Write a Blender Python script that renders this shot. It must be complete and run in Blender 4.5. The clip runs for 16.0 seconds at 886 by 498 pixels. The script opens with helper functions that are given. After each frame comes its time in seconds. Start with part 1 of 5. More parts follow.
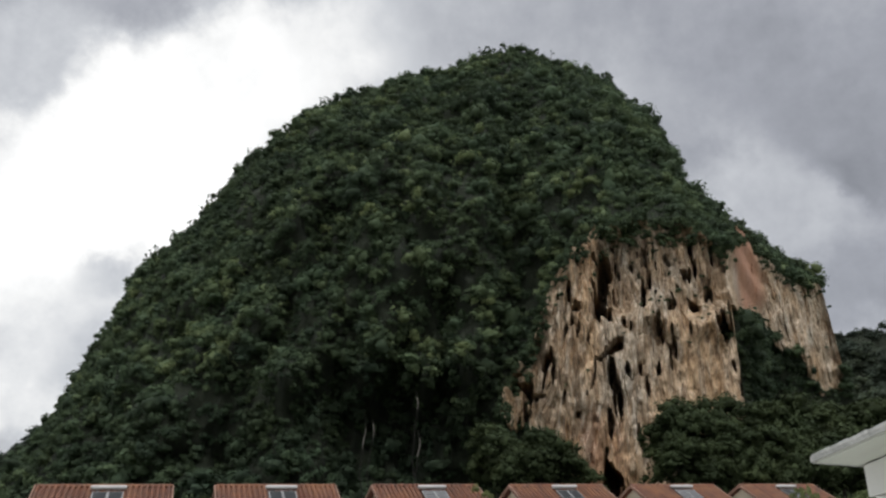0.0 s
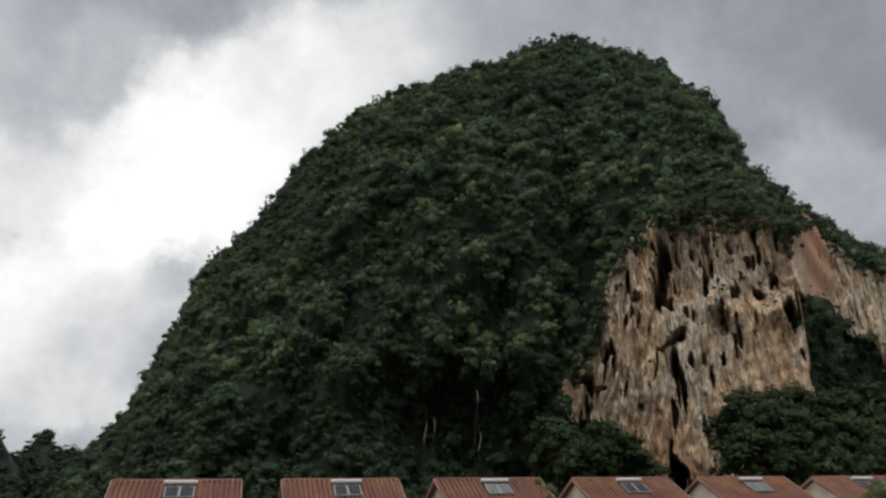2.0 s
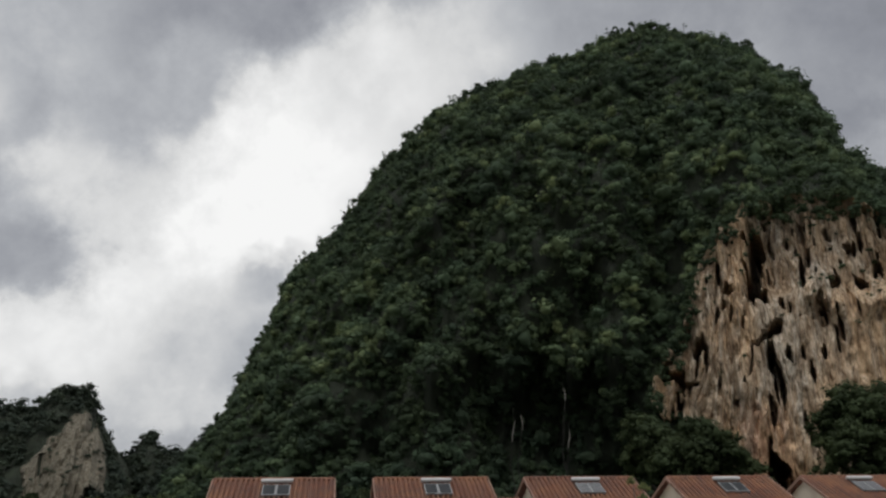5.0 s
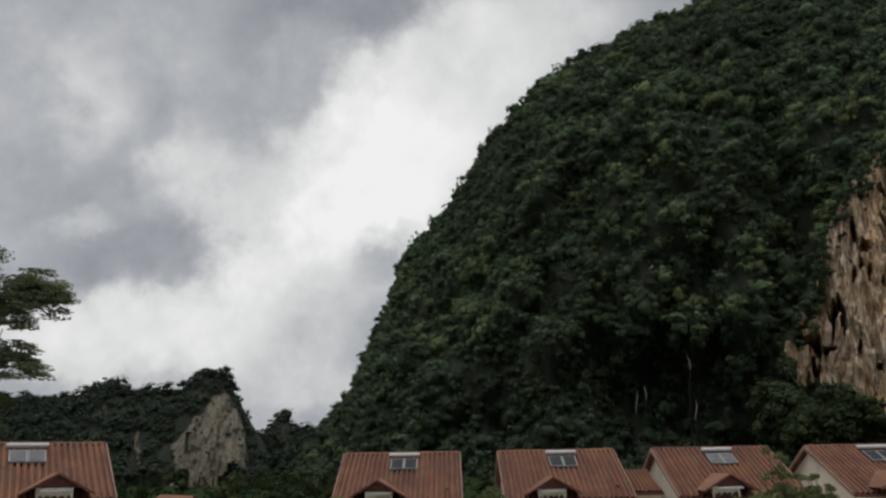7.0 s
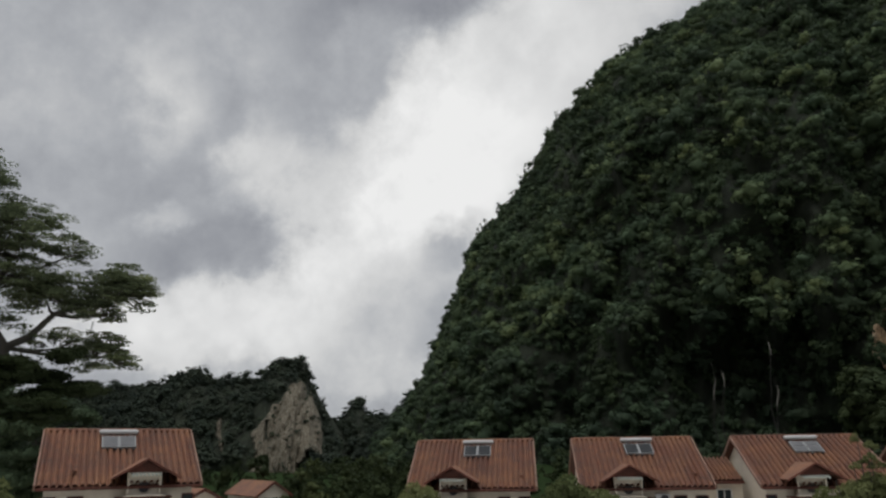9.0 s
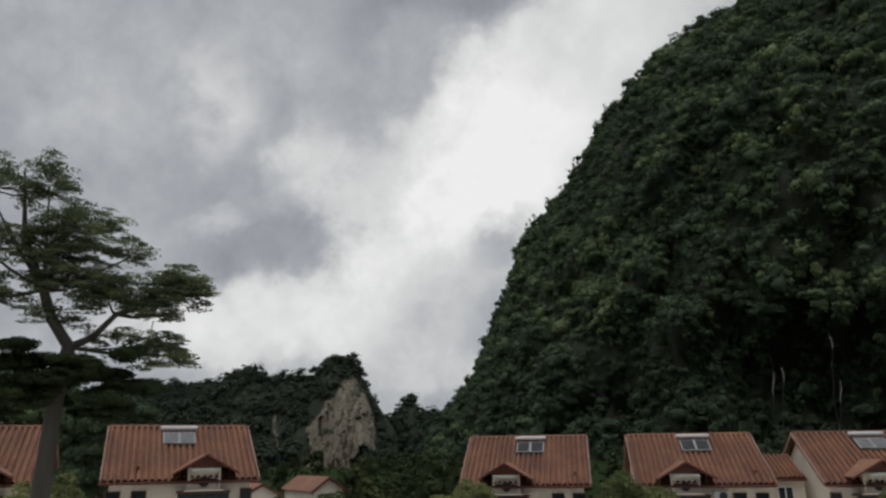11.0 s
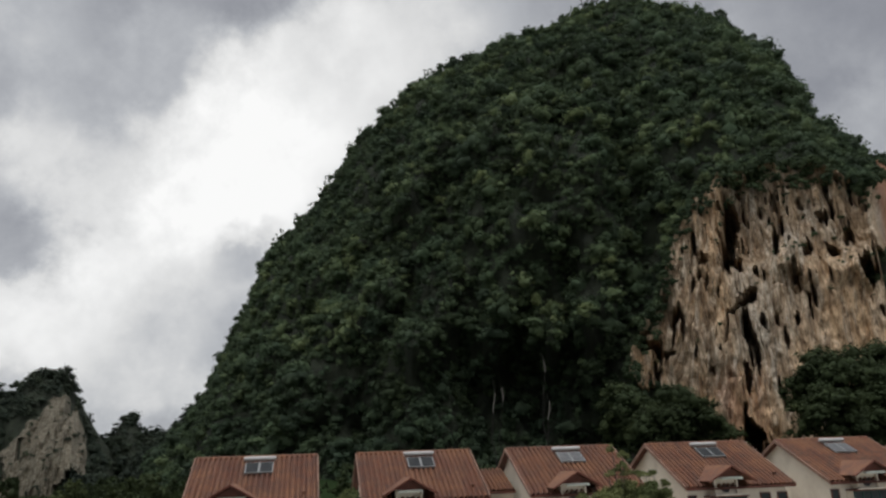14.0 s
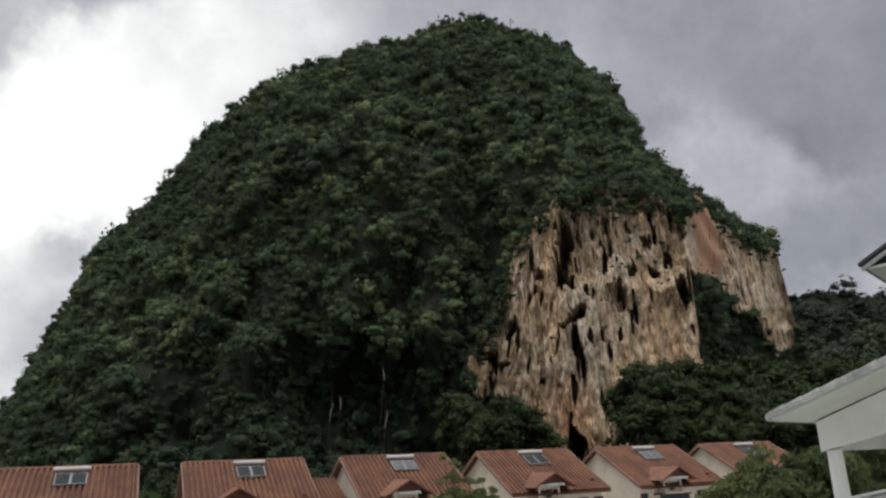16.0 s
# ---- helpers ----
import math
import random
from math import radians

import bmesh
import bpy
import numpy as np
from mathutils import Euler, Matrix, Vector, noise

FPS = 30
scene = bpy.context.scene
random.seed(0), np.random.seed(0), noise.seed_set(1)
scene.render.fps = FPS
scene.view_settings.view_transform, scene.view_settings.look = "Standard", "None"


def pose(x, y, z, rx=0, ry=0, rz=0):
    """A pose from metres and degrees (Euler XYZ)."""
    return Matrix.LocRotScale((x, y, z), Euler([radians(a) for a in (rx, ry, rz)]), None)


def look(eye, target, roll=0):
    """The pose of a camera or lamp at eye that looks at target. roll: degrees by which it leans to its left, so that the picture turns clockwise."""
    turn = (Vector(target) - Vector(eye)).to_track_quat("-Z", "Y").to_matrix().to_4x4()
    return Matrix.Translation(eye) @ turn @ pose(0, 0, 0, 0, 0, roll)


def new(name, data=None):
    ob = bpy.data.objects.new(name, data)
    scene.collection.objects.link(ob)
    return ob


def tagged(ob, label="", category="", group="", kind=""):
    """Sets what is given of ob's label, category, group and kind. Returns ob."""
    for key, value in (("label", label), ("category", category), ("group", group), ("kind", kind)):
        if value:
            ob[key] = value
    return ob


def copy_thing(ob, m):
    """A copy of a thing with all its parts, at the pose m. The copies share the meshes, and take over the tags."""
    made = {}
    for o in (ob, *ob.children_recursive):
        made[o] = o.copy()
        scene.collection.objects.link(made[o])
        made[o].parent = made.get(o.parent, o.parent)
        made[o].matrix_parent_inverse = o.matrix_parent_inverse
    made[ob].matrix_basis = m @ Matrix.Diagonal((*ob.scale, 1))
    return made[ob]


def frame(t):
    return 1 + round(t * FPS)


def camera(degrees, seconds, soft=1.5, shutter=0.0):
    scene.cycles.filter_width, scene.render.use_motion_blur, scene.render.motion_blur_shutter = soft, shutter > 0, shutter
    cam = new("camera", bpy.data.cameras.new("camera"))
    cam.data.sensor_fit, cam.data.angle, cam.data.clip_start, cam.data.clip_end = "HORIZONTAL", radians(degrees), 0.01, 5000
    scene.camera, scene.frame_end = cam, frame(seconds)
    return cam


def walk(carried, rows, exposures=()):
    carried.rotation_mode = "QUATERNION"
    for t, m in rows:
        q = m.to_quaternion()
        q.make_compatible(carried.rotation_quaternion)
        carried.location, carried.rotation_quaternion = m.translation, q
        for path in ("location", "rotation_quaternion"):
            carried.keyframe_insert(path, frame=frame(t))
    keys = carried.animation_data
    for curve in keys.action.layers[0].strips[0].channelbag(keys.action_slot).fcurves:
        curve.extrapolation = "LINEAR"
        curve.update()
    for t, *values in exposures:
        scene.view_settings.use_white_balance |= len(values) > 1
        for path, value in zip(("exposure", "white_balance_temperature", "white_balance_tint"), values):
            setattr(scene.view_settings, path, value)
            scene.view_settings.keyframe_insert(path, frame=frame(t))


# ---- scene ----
# camera: held by hand on an upper balcony and turned on the spot
cam = camera(61.4, 16.0, soft=2.4)
EYE = 7.9      # above the ground of the houses opposite
ARM = 0.25     # the arm's length that the camera swings round on
ROWS = [
    (0.0, 0.07, 18.51, -0.42), (0.5, 1.23, 18.42, -0.32), (1.0, 2.44, 18.29, -0.19), (1.5, 3.60, 18.14, -0.25),
    (2.0, 4.57, 18.10, -0.58), (2.5, 5.83, 18.22, -0.63), (3.0, 7.10, 18.42, -0.67), (5.5, 12.74, 17.74, -0.63),
    (6.0, 14.89, 16.95, -0.99), (6.5, 17.54, 16.60, -1.04), (7.0, 20.10, 16.26, -1.01), (7.5, 21.97, 15.97, -0.93),
    (8.0, 23.20, 15.67, -0.85), (8.5, 24.70, 15.53, -0.77), (9.0, 25.58, 15.42, -0.75), (9.5, 26.77, 15.35, -0.63),
    (10.7, 29.50, 15.20, -0.65), (11.8, 28.55, 14.95, -0.85), (12.0, 27.08, 14.90, -0.96), (12.5, 21.00, 14.85, -1.66),
    (13.0, 16.05, 15.12, -2.08), (13.5, 13.01, 15.67, -2.07), (14.0, 9.44, 16.11, -2.04), (14.5, 6.09, 16.54, -2.16),
    (15.0, 2.93, 16.77, -2.23), (15.5, 0.25, 16.71, -2.45), (16.0, -2.83, 16.25, -2.46),
]


def stand(yaw, pitch, roll):
    a, p = radians(yaw), radians(pitch)
    eye = Vector((-ARM * math.sin(a), ARM * (math.cos(a) - 1), EYE))
    return look(eye, eye + Vector((-math.sin(a) * math.cos(p), math.cos(a) * math.cos(p), math.sin(p))), roll)


walk(cam, [(t, stand(a, p, r)) for t, a, p, r in ROWS],
     [(0.0, -0.06), (1.0, -0.06), (1.5, -0.22), (2.0, -0.30), (3.0, -0.42), (5.5, -0.52), (7.5, -0.62), (9.5, -0.64), (12.0, -0.62), (13.0, -0.68), (13.5, -0.66), (14.0, -0.46), (14.5, -0.42), (15.0, -0.36), (16.0, -0.22)])

# ---- world: an overcast sky, brightest where the sun stands behind the clouds ----
SUN_AZ, SUN_EL = 195.0, 70.0
ZENITH = 6.3


def heading(az, el):
    a, e = radians(az), radians(el)
    return Vector((math.sin(a) * math.cos(e), math.cos(a) * math.cos(e), math.sin(e)))


world = bpy.data.worlds.new("sky")
scene.world = world
world.use_nodes = True
wt = world.node_tree
wt.nodes.clear()


def wnode(kind, **inputs):
    n = wt.nodes.new(kind)
    for k, v in inputs.items():
        n.inputs[k.replace("_", " ")].default_value = v
    return n


def wmath(op, a, b=0.0, c=0.0):
    n = wt.nodes.new("ShaderNodeMath")
    n.operation = op
    for i, v in enumerate((a, b, c)):
        if isinstance(v, (int, float)):
            n.inputs[i].default_value = v
        else:
            wt.links.new(v, n.inputs[i])
    return n.outputs[0]


def wvec(op, a, b, out=0):
    n = wt.nodes.new("ShaderNodeVectorMath")
    n.operation = op
    for i, v in enumerate((a, b)):
        if isinstance(v, (tuple, Vector)):
            n.inputs[i].default_value = tuple(v)
        else:
            wt.links.new(v, n.inputs[i])
    return n.outputs[out]


way = wt.nodes.new("ShaderNodeTexCoord").outputs["Generated"]
swirl = wnode("ShaderNodeTexNoise", Scale=4.5, Detail=6.0, Roughness=0.55)
wt.links.new(way, swirl.inputs["Vector"])
swirl2 = wnode("ShaderNodeTexNoise", Scale=14.0, Detail=5.0, Roughness=0.55)
wt.links.new(way, swirl2.inputs["Vector"])
swirl3 = wnode("ShaderNodeTexNoise", Scale=38.0, Detail=4.0, Roughness=0.6)
wt.links.new(way, swirl3.inputs["Vector"])
shift = wvec("MULTIPLY", wvec("SUBTRACT", swirl.outputs["Color"], (0.5, 0.5, 0.5)), (0.12, 0.12, 0.12))
shift2 = wvec("MULTIPLY", wvec("SUBTRACT", swirl2.outputs["Color"], (0.5, 0.5, 0.5)), (0.07, 0.07, 0.07))
shift3 = wvec("MULTIPLY", wvec("SUBTRACT", swirl3.outputs["Color"], (0.5, 0.5, 0.5)), (0.025, 0.025, 0.025))
warped = wvec("ADD", wvec("ADD", wvec("ADD", way, shift), shift2), shift3)


def bank(level, az, el, wide, high, tilt, inner, aim):
    """Draws the sky's level towards aim inside a soft oval about a bearing and a height; all angles in degrees."""
    c = heading(az, el)
    side = Vector((c.y, -c.x, 0)).normalized()
    a = radians(tilt)
    up = side.cross(c)
    ex, ey = side * math.cos(a) + up * math.sin(a), up * math.cos(a) - side * math.sin(a)
    m = wt.nodes.new("ShaderNodeMapping")
    m.vector_type = "TEXTURE"
    m.inputs["Location"].default_value = c
    m.inputs["Rotation"].default_value = Matrix((ex, ey, ex.cross(ey))).transposed().to_euler("XYZ")
    m.inputs["Scale"].default_value = (radians(wide), radians(high), 0.4)
    wt.links.new(warped, m.inputs["Vector"])
    n = wt.nodes.new("ShaderNodeMapRange")
    n.interpolation_type = "SMOOTHSTEP"
    wt.links.new(wvec("LENGTH", m.outputs[0], (0, 0, 0), "Value"), n.inputs["Value"])
    for k, v in (("From Min", inner), ("From Max", 1.25), ("To Min", 1.0), ("To Max", 0.0)):
        n.inputs[k].default_value = v
    mix = wt.nodes.new("ShaderNodeMix")
    wt.links.new(n.outputs["Result"], mix.inputs[0])
    wt.links.new(level, mix.inputs[2])
    mix.inputs[3].default_value = aim
    return mix.outputs[0]


# bearing, height, half width, half height, tilt, core share, level
BREAKS = [(-26, 22.5, 17, 9, 46, 0.3, 1.18), (-24, 22, 10, 6.5, 46, 0.2, 1.32), (-15, 31, 8, 4.5, 20, 0.3, 1), (-35, 11.5, 6, 4, 30, 0.3, 1.14), (-43, 9, 14, 4, 0, 0.3, 1.1), (-7, 34, 6, 4, 20, 0.3, 0.84)]
BANKS = [(-41, 31, 11, 5, 10, 0.1, 0.66), (-56, 24, 8, 9, 0, 0.1, 0.66), (-50, 15, 7, 2.2, 0, 0.3, 0.62), (-43.2, 14.8, 7.2, 3, 8, 0.3, 0.49), (-29, 35, 10, 4.6, 18, 0.35, 0.43), (-33, 29.5, 5.5, 3.8, 35, 0.3, 0.59),
         (-24.6, 15.4, 3.8, 2.4, 38, 0.3, 0.62), (-31.5, 9.5, 8.5, 3.6, 36, 0.3, 0.79), (-29, 6, 6, 2.2, 10, 0.3, 0.78), (6, 36, 11, 5.5, 0, 0.35, 0.50), (20, 35, 12, 6, -8, 0.3, 0.42), (26, 29, 9, 5, -22, 0.3, 0.39),
         (30, 24, 6, 3.6, -30, 0.3, 0.36), (32, 20, 4.5, 2.2, -20, 0.4, 0.28), (30, 14, 9, 4, 0, 0.3, 0.38), (38, 24, 8, 12, 0, 0.2, 0.34)]
GAPS = [(-46.8, 17, 2.4, 1.2, 10, 0.0, 0.74), (-47.6, 25, 3, 5, 12, 0.0, 0.84), (-41, 23, 3.6, 4.6, -10, 0.0, 0.90), (-37.5, 20.5, 3.6, 4, 0, 0.0, 0.94), (19.5, 25.5, 4, 5, 10, 0.2, 0.43), (27, 19, 3, 1.6, 40, 0.2, 0.52)]
level = wmath("MULTIPLY_ADD", swirl.outputs["Fac"], 0.25, 0.43)
for c in BREAKS + BANKS + GAPS:
    level = bank(level, *c)
fluff = wmath("MULTIPLY_ADD", swirl2.outputs["Fac"], 0.44, 0.78)
fluff = wmath("MULTIPLY", fluff, wmath("MULTIPLY_ADD", swirl3.outputs["Fac"], 0.26, 0.87))
level = wmath("MULTIPLY", level, fluff)
level = wmath("MULTIPLY", wmath("MINIMUM", wmath("MAXIMUM", level, 0.24), 1.5), 1 / 1.5)
ramp = wt.nodes.new("ShaderNodeValToRGB")
ramp.color_ramp.elements[0].position, ramp.color_ramp.elements[0].color = 0.13, (0.19, 0.20, 0.225, 1)
ramp.color_ramp.elements[1].position, ramp.color_ramp.elements[1].color = 0.86, (1.36, 1.36, 1.35, 1)
for p, c in ((0.27, (0.385, 0.40, 0.445, 1)), (0.42, (0.65, 0.67, 0.705, 1)), (0.58, (0.98, 0.985, 0.985, 1))):
    ramp.color_ramp.elements.new(p).color = c
wt.links.new(level, ramp.inputs["Fac"])
# an overcast sky is about three times as bright overhead as near the horizon
rise = wt.nodes.new("ShaderNodeSeparateXYZ")
wt.links.new(way, rise.inputs[0])
lift = wt.nodes.new("ShaderNodeMapRange")
lift.interpolation_type = "SMOOTHSTEP"
wt.links.new(rise.outputs["Z"], lift.inputs["Value"])
for k, v in (("From Min", 0.62), ("From Max", 1.0), ("To Min", 1.0), ("To Max", ZENITH)):
    lift.inputs[k].default_value = v
sky = wt.nodes.new("ShaderNodeTexSky")
sky.sky_type, sky.sun_disc = "NISHITA", False
sky.sun_elevation, sky.sun_rotation = radians(SUN_EL), radians(SUN_AZ)
clear, cover = wnode("ShaderNodeBackground", Strength=0.1), wnode("ShaderNodeBackground", Strength=1.0)
wt.links.new(sky.outputs[0], clear.inputs["Color"])
wt.links.new(ramp.outputs["Color"], cover.inputs["Color"])
wt.links.new(lift.outputs["Result"], cover.inputs["Strength"])
blend = wnode("ShaderNodeMixShader", Fac=0.96)
wt.links.new(clear.outputs[0], blend.inputs[1])
wt.links.new(cover.outputs[0], blend.inputs[2])
wt.links.new(blend.outputs[0], wt.nodes.new("ShaderNodeOutputWorld").inputs["Surface"])

sun = new("sun", bpy.data.lights.new("sun", "SUN"))
sun.data.energy, sun.data.angle, sun.data.color = 0.7, radians(25), (1.0, 0.97, 0.92)
sun.matrix_world = look((0, 0, 60), Vector((0, 0, 60)) - heading(SUN_AZ, SUN_EL))

# ---- materials ----


class Nodes:
    """A material and short ways to add nodes to it."""

    def __init__(self, name, rough=0.8, metal=0.0, spec=0.3, placed=False):
        """placed: the pattern runs on over neighbouring pieces instead of starting anew on each."""
        self.placed = placed
        self.mat = bpy.data.materials.new(name)
        self.mat.use_nodes = True
        self.tree = self.mat.node_tree
        self.bsdf = self.tree.nodes["Principled BSDF"]
        self.bsdf.inputs["Roughness"].default_value = rough
        self.bsdf.inputs["Metallic"].default_value = metal
        self.bsdf.inputs["Specular IOR Level"].default_value = spec

    def add(self, kind, **inputs):
        n = self.tree.nodes.new(kind)
        for k, v in inputs.items():
            n.inputs[k.replace("_", " ")].default_value = v
        return n

    def link(self, a, b):
        self.tree.links.new(a, b)

    def coords(self, scale=(1, 1, 1)):
        m = self.add("ShaderNodeMapping", Scale=scale)
        if self.placed:
            self.link(self.add("ShaderNodeNewGeometry").outputs["Position"], m.inputs["Vector"])
        else:
            self.link(self.add("ShaderNodeTexCoord").outputs["Object"], m.inputs["Vector"])
        return m.outputs["Vector"]

    def noise(self, scale, detail=4.0, rough=0.55, stretch=(1, 1, 1)):
        n = self.add("ShaderNodeTexNoise", Scale=scale, Detail=detail, Roughness=rough)
        self.link(self.coords(stretch), n.inputs["Vector"])
        return n.outputs["Fac"]

    def ramp(self, fac, *stops):
        r = self.add("ShaderNodeValToRGB").color_ramp
        node = self.tree.nodes[-1]
        r.elements[0].position, r.elements[0].color = stops[0][0], (*stops[0][1], 1)
        r.elements[1].position, r.elements[1].color = stops[-1][0], (*stops[-1][1], 1)
        for p, c in stops[1:-1]:
            r.elements.new(p).color = (*c, 1)
        self.link(fac, node.inputs["Fac"])
        return node.outputs["Color"]

    def mix(self, fac, a, b, kind="MIX"):
        n = self.tree.nodes.new("ShaderNodeMix")
        n.data_type, n.blend_type = "RGBA", kind
        for i, v in ((0, fac), (6, a), (7, b)):
            if isinstance(v, (int, float)):
                n.inputs[i].default_value = v
            elif isinstance(v, tuple):
                n.inputs[i].default_value = (*v, 1)
            else:
                self.link(v, n.inputs[i])
        return n.outputs[2]

    def colour(self, out):
        self.link(out, self.bsdf.inputs["Base Color"])

    def bump(self, out, strength=0.4, distance=0.02):
        n = self.add("ShaderNodeBump", Strength=strength, Distance=distance)
        self.link(out, n.inputs["Height"])
        self.link(n.outputs[0], self.bsdf.inputs["Normal"])


def surface(name, a, b, scale=3.0, rough=0.8, metal=0.0, spec=0.3, stain=None, bump=0.3, deep=0.02, stretch=(1, 1, 1)):
    """Two colours mixed by grain and by broad patches, with an optional stain."""
    m = Nodes(name, rough, metal, spec)
    col = m.mix(m.noise(scale, 6, 0.6, stretch), a, b)
    if stain:
        big = m.noise(scale * 0.13, 5, 0.65, stretch)
        col = m.mix(m.ramp(big, (0.42, (0, 0, 0)), (0.68, (1, 1, 1))), col, stain)
    m.colour(col)
    m.bump(m.noise(scale * 6, 4), bump, deep)
    return m.mat


def foliage(name, dark, mid, light, through_light=0.25):
    """Leaves: a tint for each crown, another for each leaf, some light passing through."""
    m = Nodes(name, 0.8, 0, 0.1)
    tint = m.add("ShaderNodeAttribute")
    tint.attribute_name = "tint"
    one = m.add("ShaderNodeNewGeometry").outputs["Random Per Island"]
    col = m.ramp(tint.outputs["Fac"], (0.0, dark), (0.55, mid), (1.0, light))
    drift = m.noise(0.09, 4, 0.6)
    col = m.mix(1.0, col, m.ramp(drift, (0.36, (0.95, 0.99, 1.06)), (0.5, (1.0, 1.0, 1.0)), (0.64, (1.05, 1.01, 0.93))), "MULTIPLY")
    col = m.mix(1.0, col, m.ramp(one, (0.0, (0.90, 0.90, 0.90)), (0.7, (0.98, 0.98, 0.98)), (1.0, (1.05, 1.05, 1.04))), "MULTIPLY")
    m.colour(col)
    glow = m.add("ShaderNodeBsdfTranslucent")
    m.link(col, glow.inputs["Color"])
    both = m.add("ShaderNodeMixShader", Fac=through_light)
    m.link(m.bsdf.outputs[0], both.inputs[1])
    m.link(glow.outputs[0], both.inputs[2])
    m.link(both.outputs[0], m.tree.nodes["Material Output"].inputs["Surface"])
    return m.mat


def limestone(name="limestone", worn=(1.0, 1.0, 1.0), size=1.0):
    """Fluted limestone: warm and grey zones, thin dark water streaks, pits, a red iron stain."""
    m = Nodes(name, 0.9, 0, 0.15)

    def field(key):
        n = m.add("ShaderNodeAttribute")
        n.attribute_name = key
        return n.outputs["Fac"]
    streak = m.noise(1.0 / size, 6, 0.66, (1.0, 1.0, 0.24))
    pits = m.noise(1.0 / size, 6, 0.66, (0.8, 0.8, 0.30))
    broad = m.noise(1.0 / size, 5, 0.65, (0.11, 0.11, 0.05))
    fine = m.noise(1.0 / size, 6, 0.65, (2.6, 2.6, 0.8))
    lime = m.noise(1.0 / size, 5, 0.7, (0.30, 0.30, 0.10))
    warm = m.ramp(streak, (0.34, (0.20, 0.13, 0.078)), (0.45, (0.39, 0.265, 0.158)), (0.60, (0.60, 0.44, 0.28)))
    grey = m.ramp(streak, (0.34, (0.21, 0.175, 0.13)), (0.45, (0.38, 0.325, 0.255)), (0.60, (0.59, 0.535, 0.445)))
    zone = m.mix(1.0, m.ramp(broad, (0.42, (0.0, 0.0, 0.0)), (0.62, (0.5, 0.5, 0.5))), field("tone"), "ADD")
    col = m.mix(zone, warm, grey)
    col = m.mix(m.ramp(lime, (0.58, (0, 0, 0)), (0.70, (0.5, 0.5, 0.5))), col, (0.60, 0.555, 0.47))
    # pits drawn by colour: dark brown for the shade in unmodelled holes
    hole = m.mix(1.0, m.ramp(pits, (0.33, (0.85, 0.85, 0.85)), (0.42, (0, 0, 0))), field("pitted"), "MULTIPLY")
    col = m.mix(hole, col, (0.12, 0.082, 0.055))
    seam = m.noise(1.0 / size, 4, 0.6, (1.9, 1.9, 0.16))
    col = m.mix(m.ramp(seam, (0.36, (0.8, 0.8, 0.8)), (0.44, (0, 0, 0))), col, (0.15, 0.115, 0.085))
    col = m.mix(1.0, col, m.ramp(fine, (0.34, (0.60, 0.57, 0.53)), (0.54, (1.20, 1.17, 1.14))), "MULTIPLY")
    col = m.mix(1.0, col, worn, "MULTIPLY")
    col = m.mix(field("iron"), col, m.mix(fine, (0.44, 0.165, 0.09), (0.56, 0.26, 0.155)))
    m.colour(col)
    m.bump(m.mix(0.5, fine, streak), 0.8, 0.5)
    return m.mat


def roof_clay(name="clay_tile"):
    m = Nodes(name, 0.75, 0, 0.25, True)
    one = m.add("ShaderNodeObjectInfo").outputs["Random"]
    col = m.ramp(one, (0.0, (0.120, 0.047, 0.028)), (0.5, (0.182, 0.074, 0.039)), (1.0, (0.192, 0.088, 0.050)))
    col = m.mix(m.ramp(m.noise(1.3, 7, 0.7), (0.40, (0, 0, 0)), (0.66, (0.8, 0.8, 0.8))), col, (0.085, 0.050, 0.038))
    col = m.mix(m.ramp(m.noise(0.5, 5, 0.65), (0.46, (0, 0, 0)), (0.66, (0.8, 0.8, 0.8))), col, (0.228, 0.106, 0.052))
    col = m.mix(m.ramp(m.noise(3.5, 6, 0.75), (0.52, (0, 0, 0)), (0.68, (0.7, 0.7, 0.7))), col, (0.075, 0.05, 0.04))
    m.colour(col)
    m.bump(m.noise(14, 4), 0.5, 0.02)
    return m.mat


M_SOIL = surface("forest_floor", (0.018, 0.024, 0.013), (0.042, 0.052, 0.028), 1.6, 0.95, stain=(0.014, 0.018, 0.010), bump=1.0, deep=0.6)
M_ROCK = limestone()
M_GREYROCK = limestone("grey_limestone", (0.26, 0.265, 0.245), 1.2)
M_FOREST = foliage("forest_leaves", (0.042, 0.060, 0.035), (0.081, 0.115, 0.060), (0.162, 0.200, 0.092), 0.28)
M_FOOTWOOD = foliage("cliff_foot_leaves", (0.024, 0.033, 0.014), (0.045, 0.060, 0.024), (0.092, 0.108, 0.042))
# lifted, greyed leaf colours hold the haze of distance
M_FARWOOD = foliage("far_leaves", (0.034, 0.044, 0.032), (0.046, 0.059, 0.040), (0.066, 0.084, 0.050))
M_TREE = foliage("tree_leaves", (0.075, 0.092, 0.052), (0.14, 0.168, 0.088), (0.22, 0.25, 0.125), 0.5)
M_BUSH = foliage("bush_leaves", (0.048, 0.064, 0.028), (0.104, 0.124, 0.050), (0.19, 0.205, 0.085), 0.4)
M_BARK = surface("bark", (0.045, 0.04, 0.033), (0.09, 0.078, 0.064), 4, 0.9, stain=(0.10, 0.095, 0.08), deep=0.04, stretch=(1, 1, 0.2))
M_PALEBARK = surface("pale_bark", (0.13, 0.12, 0.10), (0.22, 0.205, 0.18), 4, 0.9, stain=(0.08, 0.07, 0.055), deep=0.04, stretch=(1, 1, 0.2))
M_DARKBARK = surface("shaded_bark", (0.02, 0.018, 0.015), (0.04, 0.035, 0.03), 4, 0.9, stain=(0.03, 0.03, 0.025))
M_CLAY = roof_clay()
